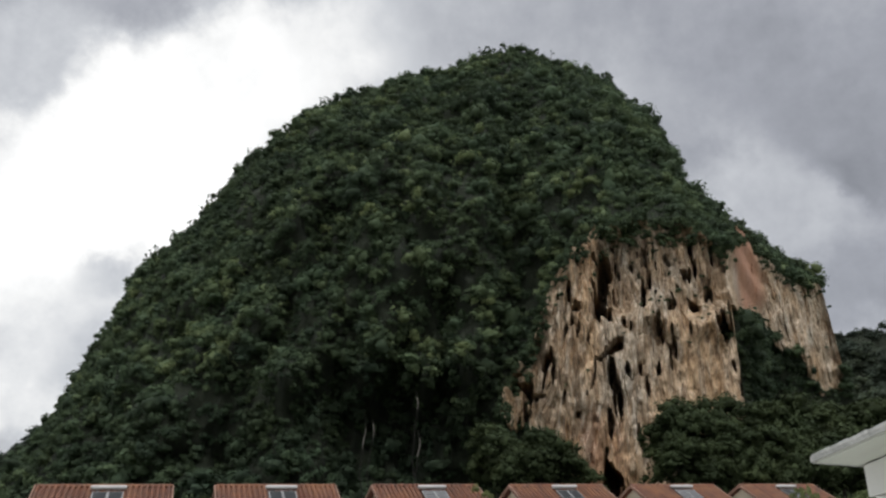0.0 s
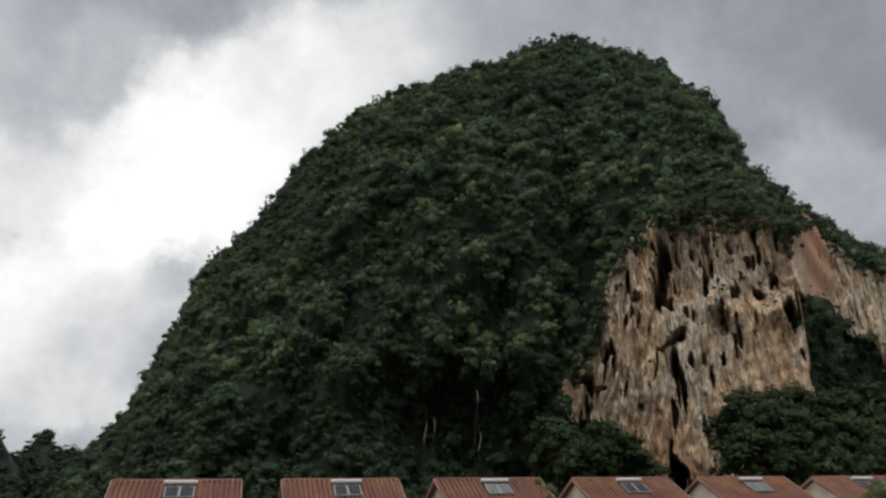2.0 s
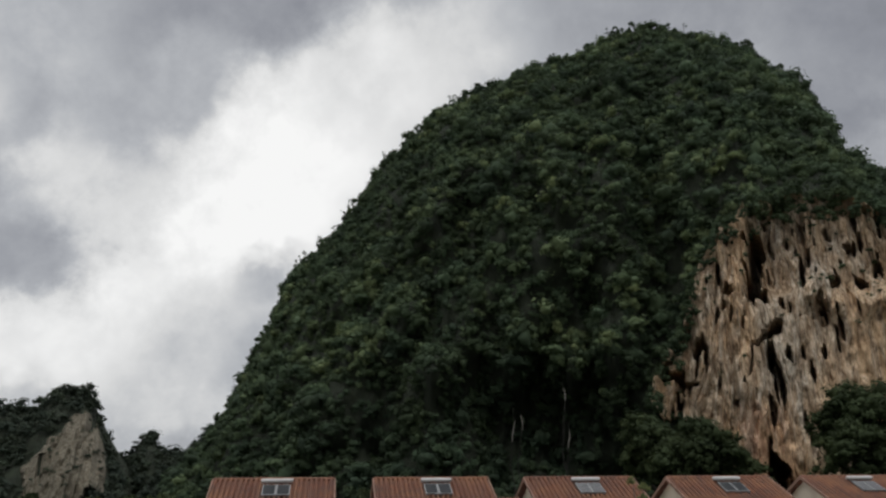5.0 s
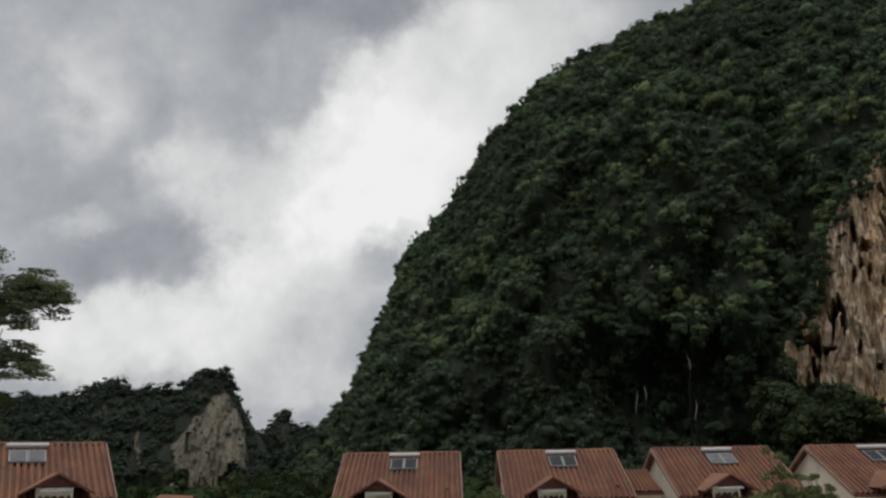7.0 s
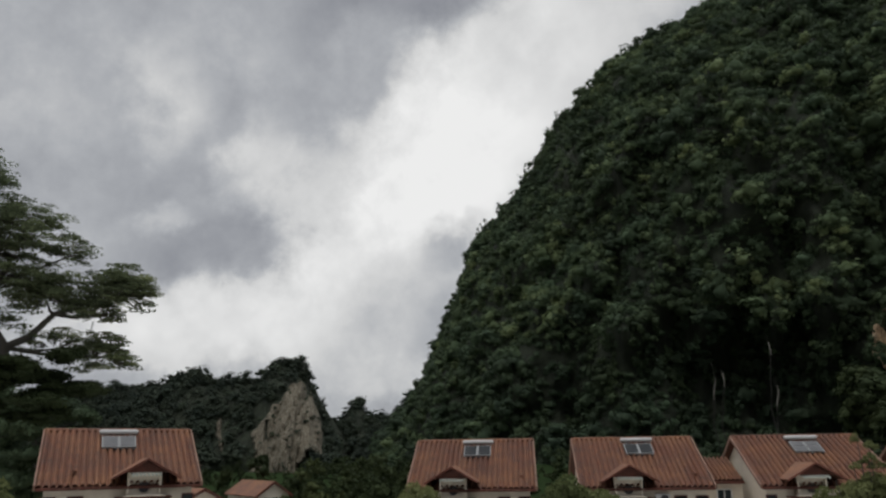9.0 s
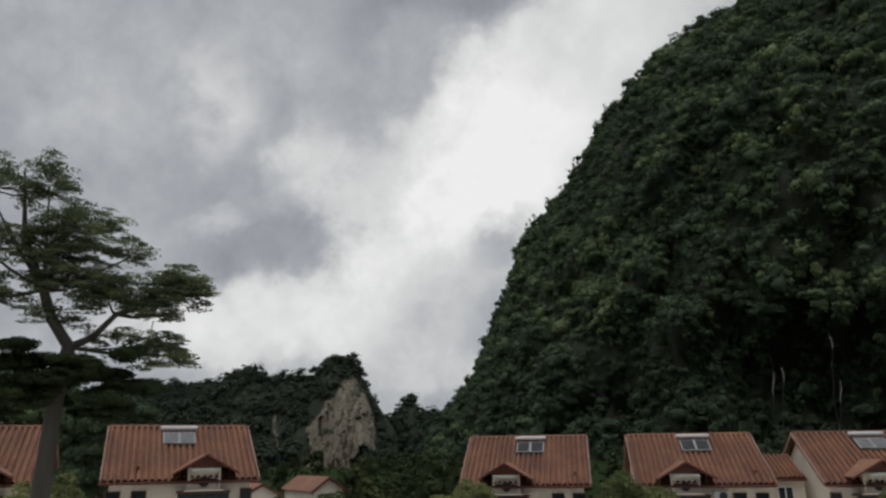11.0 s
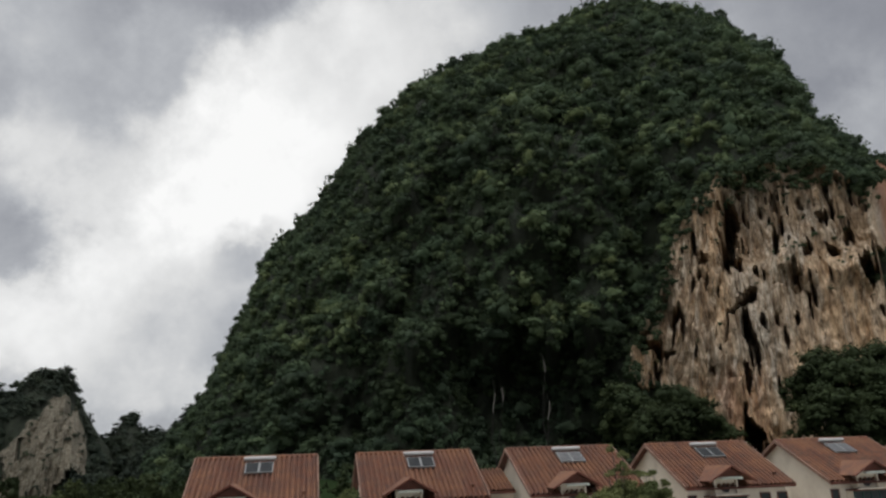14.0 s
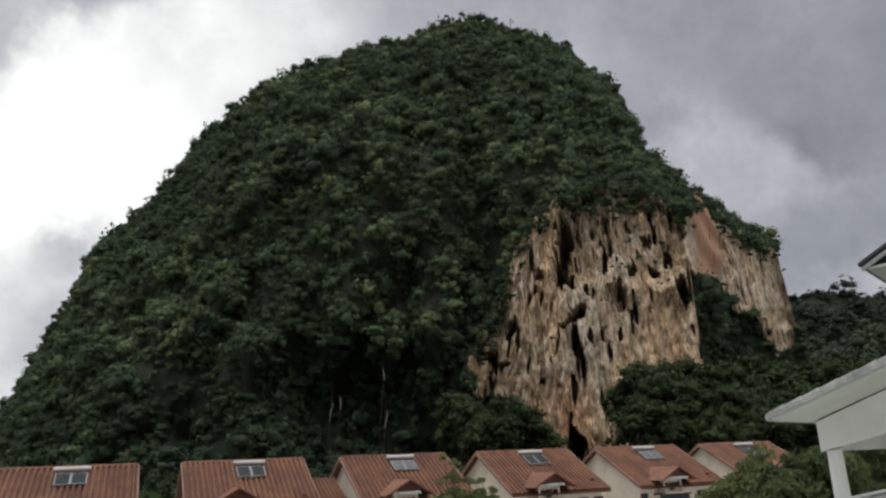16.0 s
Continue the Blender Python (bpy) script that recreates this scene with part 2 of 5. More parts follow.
M_VERGE = surface("worn_verge_tile", (0.22, 0.125, 0.09), (0.29, 0.175, 0.125), 5, 0.8, stain=(0.15, 0.095, 0.07), deep=0.03)
M_WALL = surface("cream_render", (0.76, 0.68, 0.56), (0.84, 0.76, 0.63), 5, 0.9, stain=(0.64, 0.56, 0.45))
M_WHITE = surface("white_paint", (0.76, 0.76, 0.73), (0.82, 0.82, 0.79), 4, 0.7, stain=(0.66, 0.66, 0.62), bump=0.15)
M_SOFFIT = surface("pale_soffit", (0.56, 0.59, 0.52), (0.64, 0.66, 0.59), 3, 0.8, stain=(0.50, 0.52, 0.45), bump=0.12)
M_FASCIA = surface("weathered_fascia", (0.28, 0.29, 0.27), (0.72, 0.72, 0.68), 22, 0.8, stain=(0.26, 0.26, 0.24), bump=0.4)
M_TRIM = surface("dark_red_timber", (0.10, 0.03, 0.02), (0.15, 0.05, 0.03), 9, 0.6, stain=(0.07, 0.03, 0.02))
M_DARK = surface("dark_tile", (0.03, 0.03, 0.032), (0.055, 0.055, 0.06), 7, 0.6)
M_STEEL = surface("tank_steel", (0.36, 0.35, 0.34), (0.47, 0.46, 0.44), 5, 0.5, 0.0, 0.5, bump=0.1)
M_FRAME = surface("pale_aluminium", (0.17, 0.17, 0.165), (0.25, 0.25, 0.24), 8, 0.55, 0.1, bump=0.1)
M_GREENFRAME = surface("dark_green_paint", (0.012, 0.045, 0.036), (0.02, 0.06, 0.05), 8, 0.5, bump=0.1)
M_GREY = surface("grey_plastic", (0.45, 0.45, 0.43), (0.55, 0.55, 0.53), 8, 0.6, bump=0.1)
M_GRASS = Nodes("ground", 1.0, 0, 0.0)
_xyz = M_GRASS.add("ShaderNodeSeparateXYZ")
M_GRASS.link(M_GRASS.add("ShaderNodeNewGeometry").outputs["Position"], _xyz.inputs[0])
_edge = M_GRASS.add("ShaderNodeMapRange", From_Min=52.0, From_Max=64.0)
M_GRASS.link(_xyz.outputs["Y"], _edge.inputs["Value"])
_turf = M_GRASS.mix(M_GRASS.noise(0.6, 6, 0.6), (0.014, 0.024, 0.010), (0.026, 0.04, 0.016))
# unseen near ground made pale as a reflector for the house fronts
_bounce = M_GRASS.mix(M_GRASS.noise(0.25, 6, 0.65), (0.30, 0.29, 0.265), (0.40, 0.39, 0.36))
M_GRASS.colour(M_GRASS.mix(_edge.outputs["Result"], _bounce, _turf))
M_GRASS.bump(M_GRASS.noise(3.6, 4), 0.3, 0.1)
M_GRASS = M_GRASS.mat
M_GLASS = Nodes("dark_glass", 0.12, 0, 0.3)
M_GLASS.colour(M_GLASS.mix(M_GLASS.noise(0.8), (0.012, 0.018, 0.020), (0.03, 0.04, 0.042)))
M_GLASS = M_GLASS.mat
# a paler, greyer pane colour than M_SOLAR
M_PALEGLASS = surface("pale_collector_glass", (0.05, 0.053, 0.056), (0.10, 0.10, 0.10), 2.0, 0.5, 0.0, 0.1, stain=(0.15, 0.145, 0.14), bump=0.05)
M_SOLAR = surface("collector_glass", (0.012, 0.014, 0.016), (0.03, 0.033, 0.035), 2.0, 0.5, 0.0, 0.03, stain=(0.05, 0.05, 0.048), bump=0.05)

# ---- building helpers ----
rng = np.random.default_rng(7)


def part(name, bm, material, parent=None, label=""):
    """Links a bmesh as one mesh object, under a thing or a part."""
    me = bpy.data.meshes.new(name)
    bm.normal_update()
    bm.to_mesh(me)
    bm.free()
    return hang(name, me, material, parent, label)


def hang(name, me, material=None, parent=None, label=""):
    if material and not me.materials:
        me.materials.append(material)
    ob = new(name, me)
    if parent:
        ob.parent = parent
    return tagged(ob, label)


def thing(name, label, category, m=None, group="", kind=""):
    ob = new(name)
    ob.empty_display_size = 0.3
    if m is not None:
        ob.matrix_basis = m
    return tagged(ob, label, category, group, kind)


def array_mesh(name, verts, faces, material, smooth=False, **fields):
    """A mesh from arrays of vertices and quads or triangles, with number fields on its points."""
    verts, faces = np.asarray(verts, np.float32), np.asarray(faces, np.int32)
    k = faces.shape[1]
    me = bpy.data.meshes.new(name)
    me.vertices.add(len(verts))
    me.vertices.foreach_set("co", verts.ravel())
    me.loops.add(faces.size)
    me.loops.foreach_set("vertex_index", faces.ravel())
    me.polygons.add(len(faces))
    me.polygons.foreach_set("loop_start", np.arange(0, faces.size, k, dtype=np.int32))
    me.polygons.foreach_set("use_smooth", np.full(len(faces), smooth))
    for key, values in fields.items():
        me.attributes.new(key, "FLOAT", "POINT").data.foreach_set("value", np.asarray(values, np.float32))
    me.update(calc_edges=True)
    me.validate()
    me.materials.append(material)
    return me


def box(bm, x0, y0, z0, x1, y1, z1, bevel=0.0):
    g = bmesh.ops.create_cube(bm, size=1.0, matrix=Matrix.LocRotScale(
        ((x0 + x1) / 2, (y0 + y1) / 2, (z0 + z1) / 2), None, (x1 - x0, y1 - y0, z1 - z0)))
    if bevel:
        es = {e for v in g["verts"] for e in v.link_edges}
        bmesh.ops.bevel(bm, geom=list(es), offset=bevel, segments=2, affect="EDGES", profile=0.6)


def boxed(*a, bevel=0.0):
    bm = bmesh.new()
    box(bm, *a, bevel=bevel)
    return bm


def slab(points, thick):
    """A flat plate on a loop of points, thickened by the vector thick."""
    bm = bmesh.new()
    low = [bm.verts.new(p) for p in points]
    top = [bm.verts.new(Vector(p) + Vector(thick)) for p in points]
    n = len(points)
    bm.faces.new(low)
    bm.faces.new(top[::-1])
    for i in range(n):
        bm.faces.new((low[i], top[i], top[(i + 1) % n], low[(i + 1) % n]))
    bmesh.ops.recalc_face_normals(bm, faces=bm.faces)
    return bm


def rod(bm, a, b, r0, r1=None, sides=8):
    a, b = Vector(a), Vector(b)
    d = b - a
    m = Matrix.Translation((a + b) / 2) @ d.to_track_quat("Z", "Y").to_matrix().to_4x4()
    bmesh.ops.create_cone(bm, cap_ends=True, segments=sides, radius1=r0, radius2=r0 if r1 is None else r1, depth=d.length, matrix=m)


def limb(bm, path, radii, sides=8):
    """A tapered, bent tube through points."""
    rings = []
    path = [Vector(p) for p in path]
    for i, p in enumerate(path):
        d = (path[min(i + 1, len(path) - 1)] - path[max(i - 1, 0)]).normalized()
        side = d.cross(Vector((0.31, 0.95, 0.05))).normalized()
        up = side.cross(d)
        rings.append([bm.verts.new(p + radii[i] * (math.cos(a) * side + math.sin(a) * up))
                      for a in (2 * math.pi * k / sides for k in range(sides))])
    for r, s in zip(rings, rings[1:]):
        for k in range(sides):
            bm.faces.new((r[k], r[(k + 1) % sides], s[(k + 1) % sides], s[k]))
    bm.faces.new(rings[0][::-1])
    bm.faces.new(rings[-1])


def lattice(ix, iy, seed):
    h = (ix.astype(np.int64) * 374761393 + iy.astype(np.int64) * 668265263 + seed * 982451653) & 0xFFFFFFFF
    h = ((h ^ (h >> 13)) * 1274126177) & 0xFFFFFFFF
    return ((h ^ (h >> 16)) & 0xFFFF) / 65535.0


def grain(x, y, seed=0):
    """Smooth value noise in -1 to 1."""
    ix, iy = np.floor(x), np.floor(y)
    fx, fy = x - ix, y - iy
    fx, fy = fx * fx * (3 - 2 * fx), fy * fy * (3 - 2 * fy)
    a, b = lattice(ix, iy, seed), lattice(ix + 1, iy, seed)
    c, d = lattice(ix, iy + 1, seed), lattice(ix + 1, iy + 1, seed)
    return 2 * ((a * (1 - fx) + b * fx) * (1 - fy) + (c * (1 - fx) + d * fx) * fy) - 1


def rough_noise(x, y, seed=0, octaves=4, gain=0.5):
    out, amp = 0, 1.0
    for k in range(octaves):
        out = out + amp * grain(x * 2 ** k, y * 2 ** k, seed + k)
        amp *= gain
    return out


def ease(a, b, x):
    t = np.clip((np.asarray(x, float) - a) / (b - a), 0, 1)
    return t * t * (3 - 2 * t)


# ---- crowns and woods ----


def ball(n):
    """A small round body: points and triangles of an octahedron split n times."""
    v = [(1, 0, 0), (-1, 0, 0), (0, 1, 0), (0, -1, 0), (0, 0, 1), (0, 0, -1)]
    f = [(0, 2, 4), (2, 1, 4), (1, 3, 4), (3, 0, 4), (2, 0, 5), (1, 2, 5), (3, 1, 5), (0, 3, 5)]
    v = [np.array(p, float) for p in v]
    for _ in range(n):
        mid, g = {}, []

        def half(i, j):
            k = (min(i, j), max(i, j))
            if k not in mid:
                m = v[i] + v[j]
                v.append(m / np.linalg.norm(m))
                mid[k] = len(v) - 1
            return mid[k]
        for x, y, z in f:
            p, q, r = half(x, y), half(y, z), half(z, x)
            g += [(x, p, r), (p, y, q), (r, q, z), (p, q, r)]
        f = g
    return np.array(v), np.array(f)


BALLS = [ball(0), ball(1)]


def crown_shape(r, lobes, leaves, leaf, flat=0.8, droop=0.5, core=0.74, fine=1):
    """One crown about 2 across: uneven lobes of massed twigs, each set all over with leaf sprays. Returns points and triangles."""
    vs, fs, n0 = [], [], 0
    for k in range(lobes):
        a = 2 * math.pi * (k + r.random() * 0.7) / lobes
        d = 0.0 if k == 0 else r.uniform(0.38, 0.66)
        c = np.array([d * math.cos(a), d * math.sin(a), r.uniform(-0.25, 0.25) + (0.3 if k == 0 else 0)])
        rad = r.uniform(0.32, 0.5)
        if core:
            BALL_V, BALL_F = BALLS[fine]
            v = c + BALL_V * rad * core * np.array([1, 1, flat]) * r.uniform(0.68, 1.22, (len(BALL_V), 1))
            vs.append(v)
            fs.append(BALL_F + n0)
            n0 += len(v)
        n = r.normal(size=(leaves, 3))
        n[:, 2] = n[:, 2] * 0.8 + 0.4
        n /= np.linalg.norm(n, axis=1, keepdims=True)
        p = c + n * rad * r.uniform(0.8, 1.16, (leaves, 1)) * np.array([1, 1, flat])
        f = n + r.normal(size=(leaves, 3)) * droop
        f /= np.linalg.norm(f, axis=1, keepdims=True)
        s = np.cross(f, r.normal(size=(leaves, 3)))
        s /= np.linalg.norm(s, axis=1, keepdims=True) + 1e-9
        u = np.cross(f, s)
        w = leaf * r.uniform(0.6, 1.3, (leaves, 1))
        h = w * r.uniform(0.8, 1.5, (leaves, 1))
        vs.append(np.stack([p - s * w * 0.5 - u * h * 0.4, p + s * w * 0.5 - u * h * 0.3, p + u * h * 0.6 - f * w * 0.1], 1).reshape(-1, 3))
        fs.append(np.arange(3 * leaves).reshape(-1, 3) + n0)
        n0 += 3 * leaves
    return np.concatenate(vs), np.concatenate(fs)


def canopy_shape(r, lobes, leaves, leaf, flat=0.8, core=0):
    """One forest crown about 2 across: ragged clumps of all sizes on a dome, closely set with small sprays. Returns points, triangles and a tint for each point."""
    vs, fs, ts, n0 = [], [], [], 0
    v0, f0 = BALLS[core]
    for k in range(lobes):
        a = 2.4 * k + r.uniform(-0.5, 0.5)
        f = math.sqrt((k + 0.3) / lobes)
        rad = np.clip(0.50 * (1 - 0.30 * f) * math.exp(r.normal() * 0.2), 0.2, 0.6)
        c = np.array([0.66 * f * math.cos(a), 0.66 * f * math.sin(a), flat * (0.66 * (1 - f * f) - 0.12) + r.normal() * 0.10])
        form = np.array([r.uniform(0.75, 1.3), r.uniform(0.75, 1.3), r.uniform(0.55, 1.1)])
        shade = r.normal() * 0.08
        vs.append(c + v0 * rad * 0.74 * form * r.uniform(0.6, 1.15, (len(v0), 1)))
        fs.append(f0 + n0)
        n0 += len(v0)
        n = r.normal(size=(leaves, 3))
        n[:, 2] = n[:, 2] * 0.9 + 0.4
        n /= np.linalg.norm(n, axis=1, keepdims=True)
        p = c + n * rad * r.uniform(0.78, 1.2, (leaves, 1)) * form
        d = n / form + np.array([0, 0, 0.4]) + r.normal(size=(leaves, 3)) * 0.22
        d /= np.linalg.norm(d, axis=1, keepdims=True)
        q = np.cross(d, r.normal(size=(leaves, 3)))
        q /= np.linalg.norm(q, axis=1, keepdims=True) + 1e-9
        u = np.cross(d, q)
        w = leaf * r.uniform(0.45, 1.4, (leaves, 1))
        h = w * r.uniform(0.8, 1.7, (leaves, 1))
        vs.append(np.stack([p - q * w * 0.5 - u * h * 0.4, p + q * w * 0.5 - u * h * 0.3, p + u * h * 0.6 - d * w * 0.15], 1).reshape(-1, 3))
        fs.append(np.arange(3 * leaves).reshape(-1, 3) + n0)
        n0 += 3 * leaves
        # cores take a darker tint for the shade inside the crown
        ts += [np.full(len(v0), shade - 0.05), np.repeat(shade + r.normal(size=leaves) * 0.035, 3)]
    return np.concatenate(vs), np.concatenate(fs), np.concatenate(ts)


CROWNS = [crown_shape(rng, 5, 30, 0.25) for _ in range(12)]
UNDER = [crown_shape(rng, 2, 28, 0.25, 0.9, 0.35, 0.66, 0) for _ in range(8)]
FAR_CROWNS = [canopy_shape(rng, 4, 32, 0.16, rng.uniform(0.6, 1.4)) for _ in range(14)]
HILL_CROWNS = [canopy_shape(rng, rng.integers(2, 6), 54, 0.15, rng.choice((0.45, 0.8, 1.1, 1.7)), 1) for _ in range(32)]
NEAR = [crown_shape(rng, 7, 150, 0.10, 0.6, 0.9, 0.7) for _ in range(4)]
THIN_CROWNS = [crown_shape(rng, 3, 30, 0.26, 0.8, 0.7, 0.8, 0) for _ in range(8)]
AIRY = [crown_shape(rng, 5, 40, 0.135, 0.4, 0.8, 0) for _ in range(6)]


def woods(name, places, sizes, tints, material, shapes=CROWNS, tall=(0.8, 1.25)):
    """One mesh of many crowns at places (n, 3), each of its own size, turn and tint."""
    vs, fs, ts, n0 = [], [], [], 0
    for p, s, t in zip(places, sizes, tints):
        q, f, *own = shapes[rng.integers(len(shapes))]
        a = rng.uniform(0, 2 * math.pi)
        c, d = math.cos(a), math.sin(a)
        m = np.array([[c, -d, 0], [d, c, 0], [0, 0, 1]]) * np.array([s * rng.uniform(0.85, 1.15), s * rng.uniform(0.85, 1.15), s * rng.uniform(*tall)])[:, None]
        vs.append(q @ m.T + p)
        fs.append(f + n0)
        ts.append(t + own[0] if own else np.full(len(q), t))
        n0 += len(q)
    return array_mesh(name, np.concatenate(vs), np.concatenate(fs), material, True, tint=np.clip(np.concatenate(ts), 0, 1))


# ---- ground ----
def ground_height(x, y):
    """Level by the houses, rising to the terrace on which the camera's own house stands and to the hills' feet."""
    return 3.2 * (1 - ease(6, 26, y)) * (1 - ease(30, 60, np.abs(x))) + 7.0 * ease(95, 170, y) * ease(-90, -50, x) + 1.0 * rough_noise(x / 60, y / 60, 3, 3) * ease(90, 140, y)


gx = np.concatenate([-np.geomspace(4000, 150, 30), np.linspace(-140, 140, 71), np.geomspace(150, 4000, 30)])
gy = np.concatenate([-np.geomspace(4000, 60, 24), np.linspace(-50, 240, 73), np.geomspace(250, 4000, 26)])
GX, GY = np.meshgrid(gx, gy)
gi = np.arange(GX.size).reshape(GX.shape)
faces = np.stack([gi[:-1, :-1], gi[:-1, 1:], gi[1:, 1:], gi[1:, :-1]], -1).reshape(-1, 4)
ground = tagged(hang("ground", array_mesh("ground", np.stack([GX, GY, ground_height(GX, GY)], -1).reshape(-1, 3), faces, M_GRASS, True)),
                "unseen pale ground added by the houses to bounce light, dark turf towards the hills", "ground", kind="structure")

# ---- the karst hill ----
# crest line seen across the valley: metres to the side, height, at the distance of the summit
CREST_Y = 240.0
CREST = [(-150, 8), (-135, 19), (-127, 28), (-123.5, 34), (-120.5, 40), (-117.1, 46.5), (-113.6, 56.2), (-107.3, 65.2), (-104.6, 76.7), (-98.6, 85.7), (-92.6, 91.7), (-84.6, 99.2), (-75.6, 110.2), (-68.6, 121.7),
         (-62.2, 124.2), (-58.9, 131.7), (-52.1, 135.2), (-50.6, 140.2), (-43, 141.7), (-35.8, 145.2), (-19.4, 151.2), (-13, 153.7), (-2.7, 154.7), (4, 157.2), (12, 162.2), (20.5, 164.2),
         (30, 165.5), (40, 161.2), (47.5, 157.7), (60, 152.7), (64, 144.7), (72, 140.2), (76.4, 132.7), (79.5, 124.7), (81.5, 111.2), (89.4, 104.7), (94.4, 97.7), (104, 91.2),
         (113.7, 84.2), (120, 79.7), (125, 73.2), (128.5, 40), (132, 12)]
# top of the bare rock by bearing (side over ahead)
ROCK_TOP = [(0.062, 6), (0.072, 24), (0.078, 28), (0.09, 31.4), (0.105, 34), (0.122, 38.4), (0.136, 46), (0.15, 53), (0.172, 59.5), (0.205, 65.5), (0.28, 67), (0.335, 66),
            (0.385, 61), (0.405, 62), (0.425, 77.5), (0.443, 76), (0.465, 73.5), (0.482, 70), (0.50, 69.5), (0.515, 70), (0.529, 67.5), (0.545, 66), (0.57, 60)]
# lower rim of the bare rock: height by bearing on the main face, rise over distance on the face beyond the gully
ROCK_FOOT = [(0.06, 24), (0.078, 22.5), (0.098, 20.5), (0.127, 19.4), (0.145, 16.6), (0.157, 10), (0.165, 0), (0.40, 0)]
GULLY = [(0.396, 0.25), (0.402, 0.242), (0.432, 0.236), (0.441, 0.205), (0.463, 0.184), (0.484, 0.168), (0.486, 0.142), (0.493, 0.134), (0.51, 0.134), (0.527, 0.141), (0.532, 0.164), (0.545, 0.20)]
# caves: side (on a plane 152 ahead), height, half width, half height, depth, slant of the long axis
CAVES = [(33.3, 56, 1.7, 7.5, 8, 0), (31.7, 47.5, 0.9, 3.2, 6, 0), (34.9, 38.6, 1.7, 1.25, 9, 0.5), (32.6, 36.3, 1.7, 0.5, 5, 0.5), (34.6, 30.5, 0.7, 5.6, 7, -0.09),
         (41.6, 48.4, 0.6, 3.2, 4, 0), (44.4, 41.4, 2.6, 2.2, 1.5, 0), (51.8, 47.3, 1.3, 1.6, 7, 0), (58.1, 43.2, 1.0, 2.2, 7, 0), (47.8, 48.6, 0.6, 1.8, 6, 0)]
# smaller hollows of the same kind
HOLLOWS = [(42.8, 58.8, 0.9, 1.8, 1.6, 0), (47.4, 58.8, 0.8, 1.5, 1.4, 0), (51.2, 54.9, 2.2, 1.3, 1.6, 0), (55.5, 51, 0.8, 1.2, 4, 0), (20.7, 34.8, 0.6, 2.0, 5, 0.35),
         (15.1, 29.6, 2.0, 1.5, 8, 0), (18.3, 27.9, 2.2, 0.6, 4, 0), (31.6, 9.0, 2.1, 3.2, 14, 0), (27.8, 46.3, 1.2, 1.3, 2, 0), (43.7, 33.5, 0.6, 1.1, 2.5, 0), (33.0, 22, 0.5, 2.2, 3, 0)]


def curve(pairs, x):
    a = np.array(pairs, float)
    return np.interp(x, a[:, 0], a[:, 1])


def hill_front(u, z, top):
    """How far ahead the hill's front lies on the bearing u at height z; and the share of bare rock there."""
    x = u * CREST_Y
    foot = CREST_Y - 98 * np.sqrt(np.clip(1 - (x / 150) ** 2, 0.02, 1))
    v = np.clip(z / np.maximum(top, 1), 0, 1.2)
    recess = 19 * ease(-0.19, -0.08, u) * ease(0.085, 0.03, u) * ease(42, 24, z + 8 * rough_noise(u * 40, z / 15, 9, 2)) * ease(2, 12, z)
    bulge = 7.0 * rough_noise(u * 14, z / 24, 11, 2) + 3.6 * rough_noise(u * 42, z / 8, 14, 2)
    bulge = bulge + 2.6 * grain((z - 0.55 * x) / 8.5, (x + 0.55 * z) / 30, 15) * ease(4, 20, z)
    wood = foot + (CREST_Y - foot) * (0.24 * v + 0.76 * v ** 2.3) + bulge * (1 - v ** 4) + recess
    rock_foot = 156 + 54 * ease(0.395, 0.445, u + 0.007 * rough_noise(z / 9, z * 0, 24, 2)) + 14 * ease(0.45, 0.56, u)
    edge = curve(ROCK_TOP, u) + 1.0 * rough_noise(u * 60, u * 0, 5, 3)
    low = rock_foot + 0.06 * z + 5.0 * ease(43, 51, z + 4 * grain(u * 30, z * 0, 25)) * ease(0.19, 0.24, u) * ease(0.41, 0.38, u) + 1.6 * rough_noise(u * 40, z / 30, 21, 3)
    w = np.clip((z - edge) / np.maximum(top - edge, 4), 0, 1)
    high = rock_foot + 0.06 * edge + (CREST_Y - rock_foot - 0.06 * edge) * (0.62 * w + 0.38 * w * w) + 0.6 * bulge * (1 - w) * ease(0, 0.2, w)
    cliff = np.where(z < edge, low, high)
    side = ease(0.055, 0.10, u)
    gully = (u > 0.395) & (z < EYE + rock_foot * curve(GULLY, u) + 1.6 * rough_noise(u * 90, z / 6, 6, 3))
    ragged = 1.3 * rough_noise(u * 70, z / 7, 17, 3)
    bare = (u > 0.062 + 0.004 * grain(u * 0, z / 4, 18)) * (z < edge + ragged) * (u < 0.54 + 0.008 * rough_noise(u * 0, z / 9, 19, 2)) * ~gully * (z > curve(ROCK_FOOT, u) + ragged)
    return wood * (1 - side) + cliff * side, bare.astype(float)


def curtain(x, z):
    """1 on the smooth flowstone curtain of the cliff's lower part, 0 on its rough parts. x on a plane 152 ahead."""
    return ease(41, 46, x + 1.5 * grain(x * 0.3, z * 0.2, 41)) * ease(43, 39, z + 2 * grain(x * 0.4, z * 0.1, 42)) + 0.6 * ease(29, 33, x) * ease(43, 39, x) * ease(50, 46, z)


